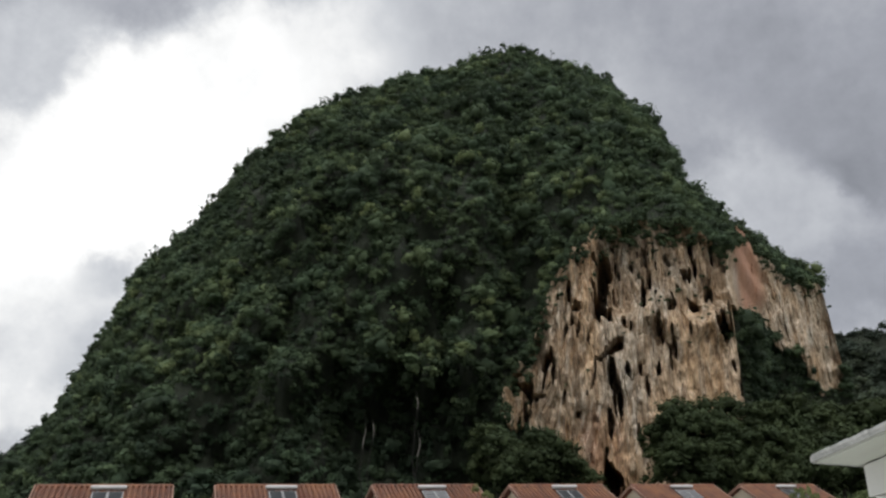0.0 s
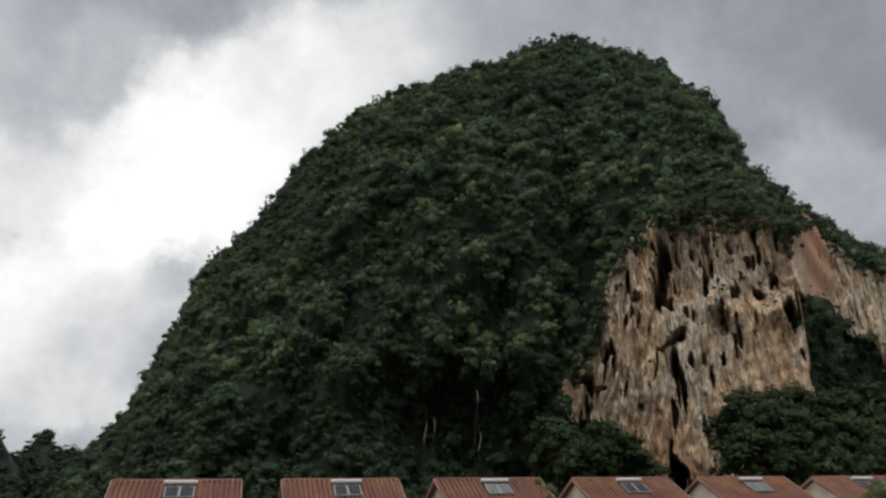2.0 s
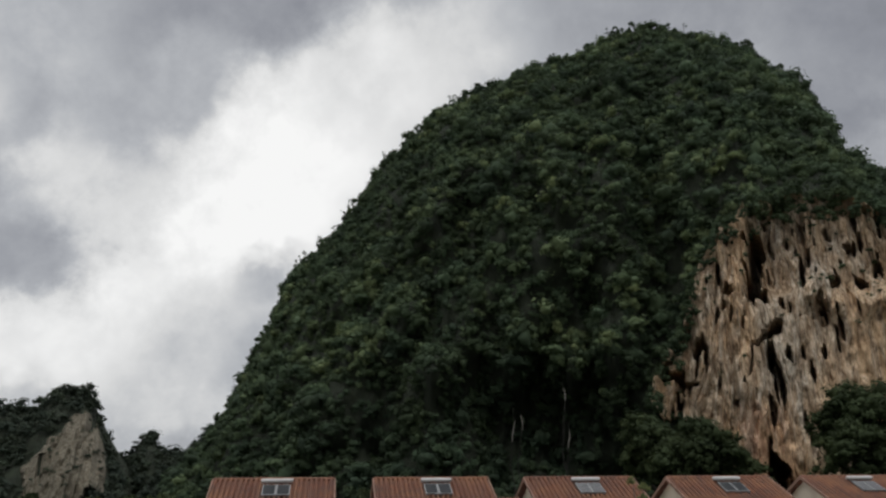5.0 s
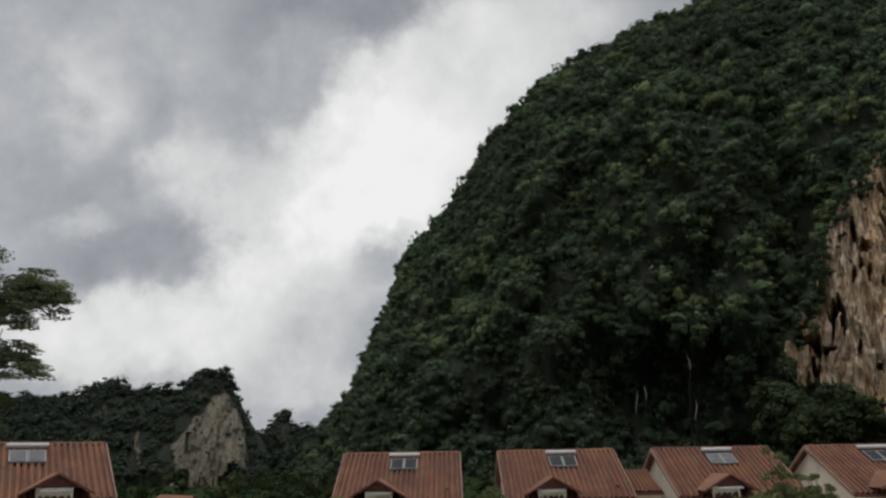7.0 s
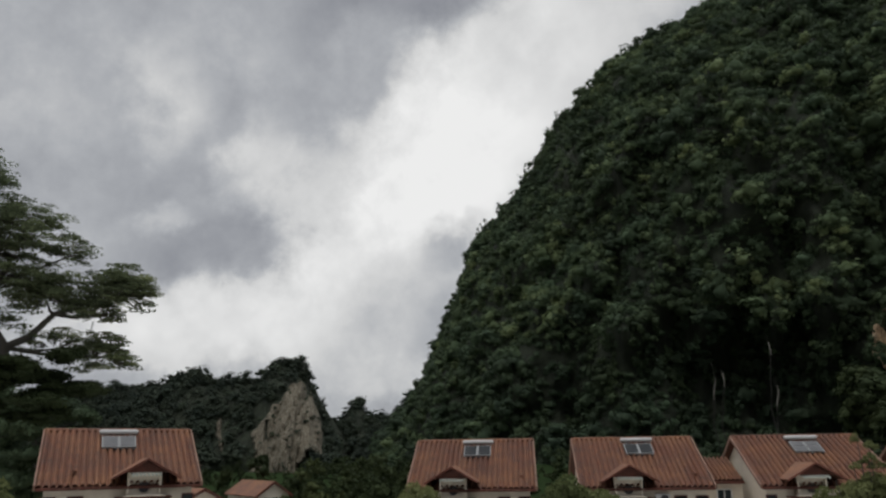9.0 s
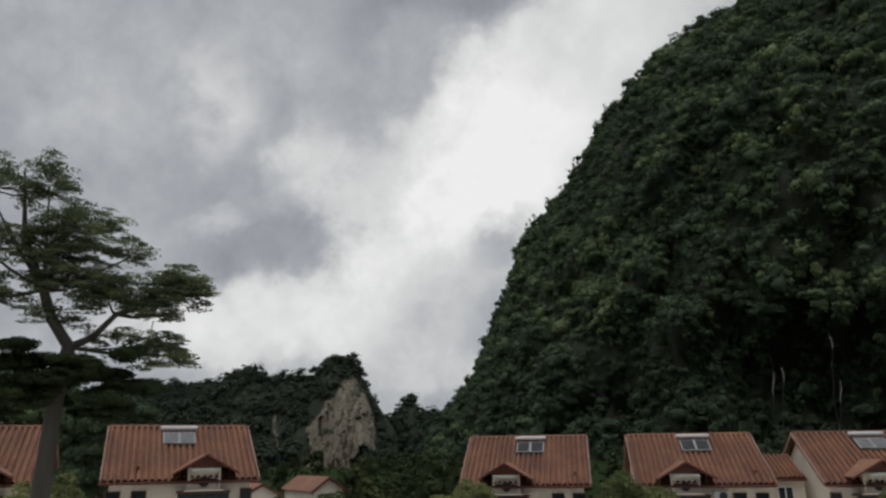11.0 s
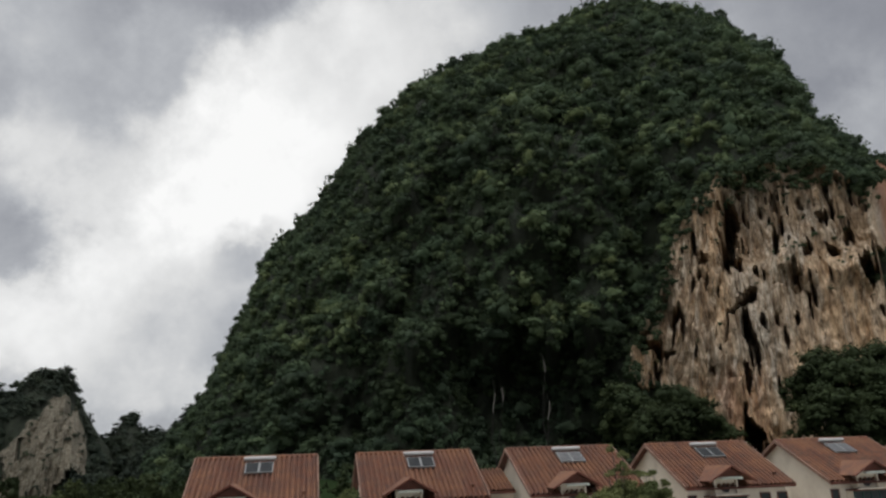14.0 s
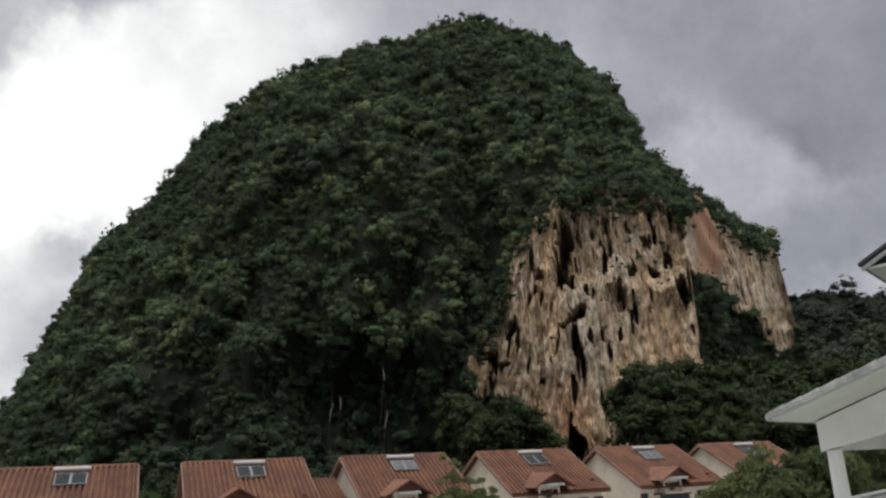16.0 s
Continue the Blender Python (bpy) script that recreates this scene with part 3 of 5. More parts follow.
def flutes(x, z, smooth=0.0):
    """Stalactite curtains and ribs of the bare rock."""
    wob = x - 0.16 * z * ease(38, 22, x) + 1.3 * rough_noise(x * 0.10, z * 0.045, 2, 3)
    long = z + 5 * grain(wob * 0.5, z * 0.05, 30)
    d = 2.0 * np.abs(grain(wob * 0.11, long * 0.022, 31)) + 1.7 * np.abs(grain(wob * 0.27, long * 0.065, 32)) + 1.0 * np.abs(grain(wob * 0.55, long * 0.12, 33))
    drip = np.abs(grain(wob * 0.42, long * 0.05, 35)) * ease(-0.2, 0.5, grain(wob * 0.10, z * 0.08, 36))
    d = d + 0.7 * rough_noise(wob * 0.22, z * 0.15, 34, 2) + 1.2 * drip + 0.9 * np.abs(grain(wob * 0.95, long * 0.24, 37)) + 0.5 * np.abs(grain(wob * 1.7, long * 0.4, 40))
    return d * (1 - 0.68 * smooth) + 0.55 * np.abs(grain(wob * 1.1, long * 0.06, 38)) * (0.5 + 0.5 * smooth) + 0.28 * grain(wob * 2.2, z * 0.7, 39) * (1 - 0.6 * smooth)


def drips(x, z, smooth, n=900):
    """How far the stalactites stand out from the rock at each point: long drops, rounded below and running out above."""
    r = np.random.default_rng(61)
    out, pale = np.zeros_like(x), np.zeros_like(x)
    for k in range(n):
        cx, cz = r.uniform(8, 90), r.uniform(6, 72)
        w, long = 0.24 + 0.6 * r.random() ** 2, r.uniform(2.0, 12.0)
        far, tone = r.uniform(0.25, 1.1), r.random()
        near = (np.abs(x - cx) < w + 2.6) & (z > cz - 1) & (z < cz + long + 1)
        if not near.any() or r.random() < 0.75 * smooth[near].mean():
            continue
        dz = z[near] - cz
        dx = x[near] - cx - (0.18 * dz if cx < 33 else 0.03 * dz) + 0.35 * grain(dz * 0.35 + k, dz * 0, 62)
        t = np.clip(dz / long, 0, 1)
        body = np.sqrt(np.clip(1 - (dx / (w * (0.75 + 0.5 * t))) ** 2, 0, 1)) * ease(0, 0.3, t) * (1 - t) ** 0.7
        out[near] = np.maximum(out[near], far * body)
        pale[near] = np.maximum(pale[near], (tone > 0.5) * tone * np.minimum(body * 2, 1))
    return out, pale


def make_hill():
    us = np.concatenate([np.linspace(-0.60, 0.057, 110), np.linspace(0.06, 0.572, 410)])
    vs = np.concatenate([np.linspace(0, 0.5, 160), np.linspace(0.507, 1, 66)])
    U, V = np.meshgrid(us, vs)
    top = curve(CREST, U * CREST_Y)
    top = top + 0.8 * rough_noise(U * 120, U * 0, 8, 3)
    Z = V * top
    Y, bare = hill_front(U, Z, top)
    X = U * Y
    XW = U * 152
    smooth = np.clip(curtain(XW, Z), 0, 1)
    ribs = flutes(X, Z, smooth)
    Y = Y - bare * (ribs * 1.05 + 0.35 * rough_noise(XW * 0.9, Z * 0.45, 44, 3))
    nar = bare > 0.5
    holes = CAVES + HOLLOWS
    r = np.random.default_rng(23)
    for k in range(150):
        # small slits between the ribs, most of them on the rough flank and high on the face
        cx, cz = r.uniform(11, 62), 64 - 52 * r.random() ** 1.4
        if r.random() < 1 - 0.85 * float(curtain(np.array(cx), np.array(cz))):
            holes.append((cx, cz, r.uniform(0.18, 0.4), r.uniform(0.6, 2.4), r.uniform(1.2, 3.0), r.uniform(0.0, 0.3) * (cx < 33)))
    for cx, cz, a, b, deep, slant in holes:
        near = nar & (np.abs(XW - cx) < 3 * a + abs(slant) * 3 * b + 1) & (np.abs(Z - cz) < 3 * b + 1)
        x, z = XW[near] - cx, Z[near] - cz
        wob = 0.8 * rough_noise(x * 1.3 / max(a, 0.7), z * 0.9 / max(min(b, 3.0), 0.9), int(cx * 7), 3) + 0.22 * (ribs[near] - ribs[near].mean())
        if a > b:
            z = z - slant * x
        else:
            x = x - slant * z
        Y[near] = Y[near] + 2.4 * deep * ease(1.15, 0.65, np.sqrt((x / a) ** 2 + (z / b) ** 2) + wob)
    drop, pale = drips(XW, Z, smooth)
    Y = Y - bare * drop
    X = U * Y
    back = [(CREST_Y + 30 * k, 1 - (k / 4) ** 1.6) for k in (1, 2, 3, 4)]
    P = np.stack([X, Y, Z], -1)
    for y, h in back:
        P = np.concatenate([P, np.stack([us * CREST_Y, np.full_like(us, y), top[-1] * max(h, 0)], -1)[None]])
    idx = np.arange(P.shape[0] * P.shape[1]).reshape(P.shape[:2])
    faces = np.stack([idx[:-1, :-1], idx[:-1, 1:], idx[1:, 1:], idx[1:, :-1]], -1).reshape(-1, 4)
    flag = np.concatenate([bare, np.zeros((4, len(us)))]).ravel() > 0.5
    stone = flag[faces].sum(1) >= 2
    q = P.reshape(-1, 3)
    s = q[:, 0] / q[:, 1]
    w = s * 152
    smooth = np.clip(curtain(w, q[:, 2]), 0, 1)
    # more of the painted dark pits where the face recedes under its brow
    pitted = (1 - 0.8 * smooth) * np.maximum(0.55 + 0.45 * ease(32, 24, w), ease(43, 50, q[:, 2]))
    tone = 0.35 * ease(30, 34, w) * ease(48, 40, w) * ease(22, 30, q[:, 2]) + 0.3 * ease(44, 52, q[:, 2]) * ease(40, 46, w)
    tone = tone + 0.45 * np.concatenate([pale, np.zeros((4, len(us)))]).ravel()
    rust = ease(24, 29, w) * ease(37, 33, w) * ease(26, 19, q[:, 2]) * 0.45
    iron = ease(0.40, 0.416, s) * ease(0.452, 0.432, s) * ease(0.215, 0.25, (q[:, 2] - EYE) / q[:, 1] + 0.03 * rough_noise(w * 0.5, q[:, 2] * 0.1, 77, 2)) * 0.64
    iron = np.maximum(iron, rust * (0.6 + 0.4 * grain(w * 0.4, q[:, 2] * 0.2, 78)))
    hill = thing("karst_hill", "steep forested limestone hill with a bare fluted cliff", "hill", pose(0, 0, 0), kind="structure")
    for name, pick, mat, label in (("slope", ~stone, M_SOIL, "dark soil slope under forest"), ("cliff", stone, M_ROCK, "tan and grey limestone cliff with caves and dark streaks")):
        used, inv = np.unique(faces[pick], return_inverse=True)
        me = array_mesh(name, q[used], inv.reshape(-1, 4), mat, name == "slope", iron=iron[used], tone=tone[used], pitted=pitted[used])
        hang(name, me, None, hill, label)
    return U, V, P[:len(vs)], bare


HU, HV, HP, HBARE = make_hill()


def hill_woods():
    """Crowns spread over the slope by its area, left out on the bare rock."""
    a = HP[1:, :-1] - HP[:-1, :-1]
    b = HP[:-1, 1:] - HP[:-1, :-1]
    area = np.linalg.norm(np.cross(a, b), axis=-1)
    keep = (HBARE[:-1, :-1] < 0.5) & (HP[:-1, :-1, 2] > 2)
    weight = (area * keep).ravel()
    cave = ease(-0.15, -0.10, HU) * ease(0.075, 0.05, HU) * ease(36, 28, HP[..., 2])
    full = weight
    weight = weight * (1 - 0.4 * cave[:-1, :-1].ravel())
    n = int(weight.sum() / 12.5)
    steps = (np.arange(n) + rng.uniform(0.1, 0.9, n)) / n * weight.sum()
    pick = np.searchsorted(np.cumsum(weight), steps).clip(0, weight.size - 1)
    p = HP[:-1, :-1].reshape(-1, 3)[pick] + rng.random((n, 1)) * a.reshape(-1, 3)[pick] + rng.random((n, 1)) * b.reshape(-1, 3)[pick]
    patch = rough_noise(p[:, 0] / 30, p[:, 2] / 30, 91, 3)
    size = np.minimum(rng.gamma(2.0, 0.70, n) * (1 + 0.3 * patch) + 1.6, 5.6)
    # high crowns towards the sun get their lighter look from the tint
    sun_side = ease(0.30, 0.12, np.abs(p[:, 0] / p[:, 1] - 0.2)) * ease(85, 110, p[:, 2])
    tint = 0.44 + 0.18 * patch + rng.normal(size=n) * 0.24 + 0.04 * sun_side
    # pale stands, plus darker tint painted for shade at the hill's foot
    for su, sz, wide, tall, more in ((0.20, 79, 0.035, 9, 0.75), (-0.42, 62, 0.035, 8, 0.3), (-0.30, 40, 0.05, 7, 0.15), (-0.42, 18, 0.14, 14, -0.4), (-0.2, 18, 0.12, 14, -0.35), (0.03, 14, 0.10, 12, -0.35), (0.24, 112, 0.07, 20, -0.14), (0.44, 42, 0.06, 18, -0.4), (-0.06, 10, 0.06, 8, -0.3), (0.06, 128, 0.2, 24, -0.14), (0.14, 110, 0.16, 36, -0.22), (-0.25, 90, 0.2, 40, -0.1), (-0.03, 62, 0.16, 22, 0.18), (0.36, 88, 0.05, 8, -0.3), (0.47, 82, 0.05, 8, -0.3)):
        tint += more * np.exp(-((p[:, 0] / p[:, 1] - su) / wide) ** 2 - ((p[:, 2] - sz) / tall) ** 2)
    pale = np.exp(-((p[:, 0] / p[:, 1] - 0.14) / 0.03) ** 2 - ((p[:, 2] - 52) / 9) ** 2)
    # the hollow's shade is put into the tint as well
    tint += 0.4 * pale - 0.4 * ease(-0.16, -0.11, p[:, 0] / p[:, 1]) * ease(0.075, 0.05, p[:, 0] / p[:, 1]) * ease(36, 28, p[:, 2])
    p[:, 2] -= 0.1 * size
    # undergrowth between the crowns
    m = int(full.sum() / 10)
    steps = (np.arange(m) + rng.uniform(0, 1, m)) / m * full.sum()
    low = HP[:-1, :-1].reshape(-1, 3)[np.searchsorted(np.cumsum(full), steps).clip(0, full.size - 1)]
    # tint set below the crowns' so the gaps between them look shaded
    dim = 0.30 + 0.15 * rough_noise(low[:, 0] / 20, low[:, 2] / 20, 92, 2) + rng.normal(size=m) * 0.1
    tagged(hang("undergrowth", woods("undergrowth", low, rng.uniform(1.5, 2.8, m), dim, M_FOREST, UNDER)), "dark green creepers and shrubs between the forest crowns", "undergrowth", kind="stuff")
    # creepers and shrubs that hang over the rock's rim and cling to its ledges
    rim = (HBARE[:-1] > 0.5) & (HBARE[1:] < 0.5)
    q = HP[:-1][rim]
    q = q[rng.random(len(q)) < 0.55]
    q = np.concatenate([q + rng.normal(size=q.shape) * 0.6 + np.array([0, -1.5, -k]) for k in (0.0, 1.5, 4.0)])
    q = q[rng.random(len(q)) < np.where(np.arange(len(q)) < len(q) / 3, 1.0, 0.4)]
    face = HP[HBARE > 0.5]
    high = face[(face[:, 2] > 44) & (face[:, 0] / face[:, 1] < 0.41)]
    ledge = np.concatenate([face[rng.integers(len(face), size=20)], high[rng.integers(len(high), size=46)]]) + np.array([0, -0.3, 0])
    brow = np.array([(u * 224, 224 + k, z) for u, z, k in ((0.521, 70, 0), (0.525, 62.5, -2), (0.522, 66, 2), (0.529, 54, 0))])
    ledge = np.concatenate([ledge, brow])
    extra = np.concatenate([q, ledge])
    p = np.concatenate([p, extra])
    size = np.concatenate([size, rng.uniform(0.7, 1.7, len(q)), rng.uniform(0.4, 1.0, len(ledge))])
    tint = np.concatenate([tint, rng.uniform(0.2, 0.6, len(extra))])
    # trees that stand out along the skyline, some of them thin and tall
    j = rng.choice(HP.shape[1], 300, p=np.gradient(HU[0]) / np.gradient(HU[0]).sum())
    out = HP[-1, j] + np.stack([rng.normal(size=300) * 0.5, np.zeros(300), rng.uniform(0.0, 1.0, 300) ** 2 * 3.0], -1)
    p, size, tint = np.concatenate([p, out]), np.concatenate([size, rng.uniform(0.6, 1.9, 300)]), np.concatenate([tint, rng.uniform(0.1, 0.5, 300)])
    bm = bmesh.new()
    tips, spread = [], []
    for k in range(64):
        u0 = rng.choice((rng.uniform(-0.45, 0.5), rng.uniform(0.25, 0.36), rng.uniform(-0.42, -0.28)))
        c = Vector(HP[-1, int(np.argmin(np.abs(HU[0] - u0)))])
        tall = rng.uniform(2.5, 5.2)
        lean = Vector((rng.normal() * 0.5, 0, tall))
        limb(bm, [c - Vector((0, 0, 1)), c + lean * 0.55 + Vector((0.15, 0, 0)), c + lean], [0.14, 0.10, 0.04], 5)
        for i in range(rng.integers(2, 6)):
            q = c + lean * rng.uniform(0.7, 1.0) + Vector((rng.normal() * 0.6, rng.normal() * 0.3, rng.normal() * 0.25))
            limb(bm, [c + lean * 0.65, q], [0.05, 0.02], 4)
            tips.append(q)
            spread.append(rng.uniform(0.35, 0.8))
    thin = tagged(part("skyline_trees", bm, M_BARK), "thin bare-stemmed trees standing out along the hill's crest", "trees", kind="stuff")
    hang("sprays", woods("sprays", np.array(tips), spread, rng.uniform(0.1, 0.4, len(tips)), M_FOREST, UNDER), None, thin)
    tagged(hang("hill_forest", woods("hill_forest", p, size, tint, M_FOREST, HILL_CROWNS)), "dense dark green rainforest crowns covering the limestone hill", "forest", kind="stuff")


hill_woods()

# ---- the far hills ----


def far_hill(name, label, y0, crest, depth, rock, seed, crown=5.0, density=30.0, tint=0.4):
    """A wooded ridge at distance y0 with a crest of (side, height) pairs; rock lists the upper and lower rims of its bare cliffs."""
    xs = np.linspace(crest[0][0], crest[-1][0], 260)
    vs = np.linspace(0, 1, 60)
    X0, V = np.meshgrid(xs, vs)
    top = curve(crest, X0) + 1.5 * rough_noise(X0 / 18, X0 * 0, seed, 3)
    Z = V * top
    Y = y0 - depth * (1 - (0.5 * V + 0.5 * V ** 2)) + 4 * rough_noise(X0 / 25, Z / 25, seed + 3, 3) * (1 - V ** 4)
    bare = np.zeros_like(Z, bool)
    ragged = 3.8 * rough_noise(X0 / 7, Z / 11, seed + 9, 3)
    for tops, feet in rock:
        bare |= (X0 > tops[0][0] + 0.6 * ragged) & (X0 < tops[-1][0] + 0.6 * ragged) & (Z < curve(tops, X0) + ragged) & (Z > curve(feet, X0) + ragged) & (rough_noise(X0 / 5, Z / 22, seed + 5, 2) < 0.8)
    Y = Y - np.where(bare, 1.6 * flutes(X0 * 0.9, Z * 0.7), 0)
    X = X0 * Y / y0
    P = np.stack([X, Y, Z], -1)
    P = np.concatenate([P, np.stack([xs, np.full_like(xs, y0 + depth), xs * 0 - 2], -1)[None]])
    idx = np.arange(P.shape[0] * P.shape[1]).reshape(P.shape[:2])
    faces = np.stack([idx[:-1, :-1], idx[:-1, 1:], idx[1:, 1:], idx[1:, :-1]], -1).reshape(-1, 4)
    flag = np.concatenate([bare, np.zeros((1, len(xs)), bool)]).ravel()
    stone = flag[faces].sum(1) >= 2
    hill = thing(name, label, "hill", pose(0, 0, 0), kind="structure")
    q = P.reshape(-1, 3)
    for nm, pick, mat in (("slope", ~stone, M_SOIL), ("cliff", stone, M_GREYROCK)):
        if pick.any():
            used, inv = np.unique(faces[pick], return_inverse=True)
            hang(nm, array_mesh(nm, q[used], inv.reshape(-1, 4), mat, nm == "slope", iron=np.zeros(len(used)), tone=np.full(len(used), 0.9), pitted=np.ones(len(used))), None, hill)
    a, b = P[1:-1, :-1] - P[:-2, :-1], P[:-2, 1:] - P[:-2, :-1]
    near = bare.copy()
    for k in (-2, -1, 1, 2):
        near |= np.roll(bare, k, 1)
    w = (np.linalg.norm(np.cross(a, b), axis=-1) * ~near[:-1, :-1]).ravel()
    n = int(w.sum() / density)
    c = P[:-2, :-1].reshape(-1, 3)[rng.choice(w.size, n, p=w / w.sum())] + rng.normal(size=(n, 3)) * 0.8
    size = rng.gamma(9, crown / 10, n) + 1
    # a row of crowns along the crest
    brow = P[-2][rng.integers(len(xs), size=150)] - np.array([0, 2.0, 1.2])
    c, size = np.concatenate([c, brow]), np.concatenate([size, rng.uniform(1.4, 3.0, 150)])
    n += 150
    if bare.any():
        # shrubs that cling to the bare rock
        face = P[:-1][bare]
        face = face[rng.integers(len(face), size=60)] - np.array([0, 0.8, 0])
        c, size = np.concatenate([c, face]), np.concatenate([size, rng.uniform(0.7, 2.4, 60)])
        n += 60
    c[:, 2] += 0.2 * size
    t = tint + 0.2 * rough_noise(c[:, 0] / 40, c[:, 2] / 40, seed, 2) + rng.normal(size=n) * 0.15
    tagged(hang(name + "_forest", woods(name, c, size, t, M_FARWOOD, FAR_CROWNS)), "dark green forest on a distant limestone ridge", "forest", kind="stuff")


far_hill("far_ridge", "distant wooded limestone ridge with a pale rock tower", 380.0,
         [(-620, 40), (-560, 55), (-527, 58), (-471, 54), (-407, 56), (-380, 60), (-363, 63), (-352, 58), (-345, 53), (-330, 55), (-316, 54), (-309, 57), (-304, 63.5), (-290, 65), (-281, 64.5), (-275.5, 57),
          (-269, 45), (-263, 32), (-258, 22), (-253, 8)], 60,
         [([(-315, 23), (-309, 27), (-302, 33), (-293, 41), (-285, 49), (-279, 51), (-272, 45), (-266, 33), (-262, 16)], [(-314, -9), (-283, -9), (-280, 7), (-262, 9)]),
          ([(-345, 26), (-342, 30), (-338, 18)], [(-345, 22), (-338, 8)])], 300, 3.8, 22)
far_hill("saddle_hill", "distant dark wooded pinnacle in the gap between hills", 430.0,
         [(-320, 16), (-300, 22), (-289, 28), (-280, 34), (-276, 41), (-271, 44), (-266, 39), (-262, 32), (-250, 31), (-240, 30), (-225, 36), (-205, 40), (-180, 30)], 40,
         [([(-264, 14), (-261, 18), (-257, 12)], [(-264, 4), (-257, 2)])], 400, 3.3, 22)
far_hill("foothill", "low wooded spur at the foot of the limestone hill", 300.0,
         [(-190, 6), (-178, 18), (-171, 21), (-163, 29), (-155, 34), (-140, 36), (-120, 30)], 40, [], 450, 2.8, 10, 0.15)
far_hill("right_ridge", "distant dark wooded ridge behind the cliff", 420.0,
         [(150, 60), (190, 88), (212, 94), (226, 93), (240, 97), (260, 95), (282, 94), (320, 100), (380, 96)], 60, [], 500, 5.2, 36)
# the spur's sunlit look is only its lighter leaf tint
far_hill("right_spur", "wooded spur below the ridge, tinted light green as if sunlit", 300.0,
         [(100, 22), (130, 34), (156, 42), (176, 49), (198, 55), (230, 60), (280, 62)], 60, [], 550, 4.2, 24, 0.8)

# ---- the houses opposite ----
ROOF_W, RUN, RISE, BACK, EAVE = 7.5, 5.3, 2.75, 4.2, 6.0
PITCH = math.atan2(RISE, RUN)


def tile_column(width, length):
    """One column of roll tiles running down a slope: each tile laps the next. X across, Y down the slope, Z out of it."""
    n = max(3, int(length / 0.42))
    vs, fs = [], []
    for k in range(n):
        y0, y1 = length * k / n, length * (k + 1) / n + 0.03
        for y, lift in ((y0, 0.0), (y1, 0.014)):
            for x, z in ((-0.5, 0.0), (-0.34, 0.12), (-0.08, 0.18), (0.18, 0.12), (0.32, 0.0), (0.5, -0.02)):
                vs.append((x * width, -y, z + lift))
        o = len(vs) - 12
        fs += [(o + i, o + 6 + i, o + 7 + i, o + 1 + i) for i in range(5)]
    return array_mesh("roof_tile", vs, fs, M_CLAY)


TILE_W = ROOF_W / 24
TILE_FRONT = tile_column(TILE_W, math.hypot(RUN, RISE))


def lay(roof, mesh, count, width, x0, y, z, pitch, turn=0.0):
    for k in range(count):
        ob = hang("roof_tile", mesh, None, roof)
        ob.matrix_basis = pose(x0 + (k + 0.5) * width, y, z, math.degrees(pitch), 0, turn)


def window(name, parent, x, y, z, w, h, panes=2, frame_mat=None):
    """A framed window in a wall that faces -Y."""
    bm = bmesh.new()
    t = 0.06
    for a in ((x - w / 2, x + w / 2, z, z + t), (x - w / 2, x + w / 2, z + h - t, z + h)):
        box(bm, a[0], y - 0.05, a[2], a[1], y + 0.04, a[3])
    for k in range(panes + 1):
        cx = x - w / 2 + t / 2 + k * (w - t) / panes
        box(bm, cx - t / 2, y - 0.05, z + t, cx + t / 2, y + 0.04, z + h - t)
    win = part(name, bm, frame_mat or M_TRIM, parent)
    for k in range(panes):
        cx = x - w / 2 + t / 2 + (k + 0.5) * (w - t) / panes
        part("pane", boxed(cx - (w - t) / panes / 2 + t / 2, y - 0.01, z + t, cx + (w - t) / panes / 2 - t / 2, y + 0.01, z + h - t), M_GLASS, win, "dark glass pane")
    return win


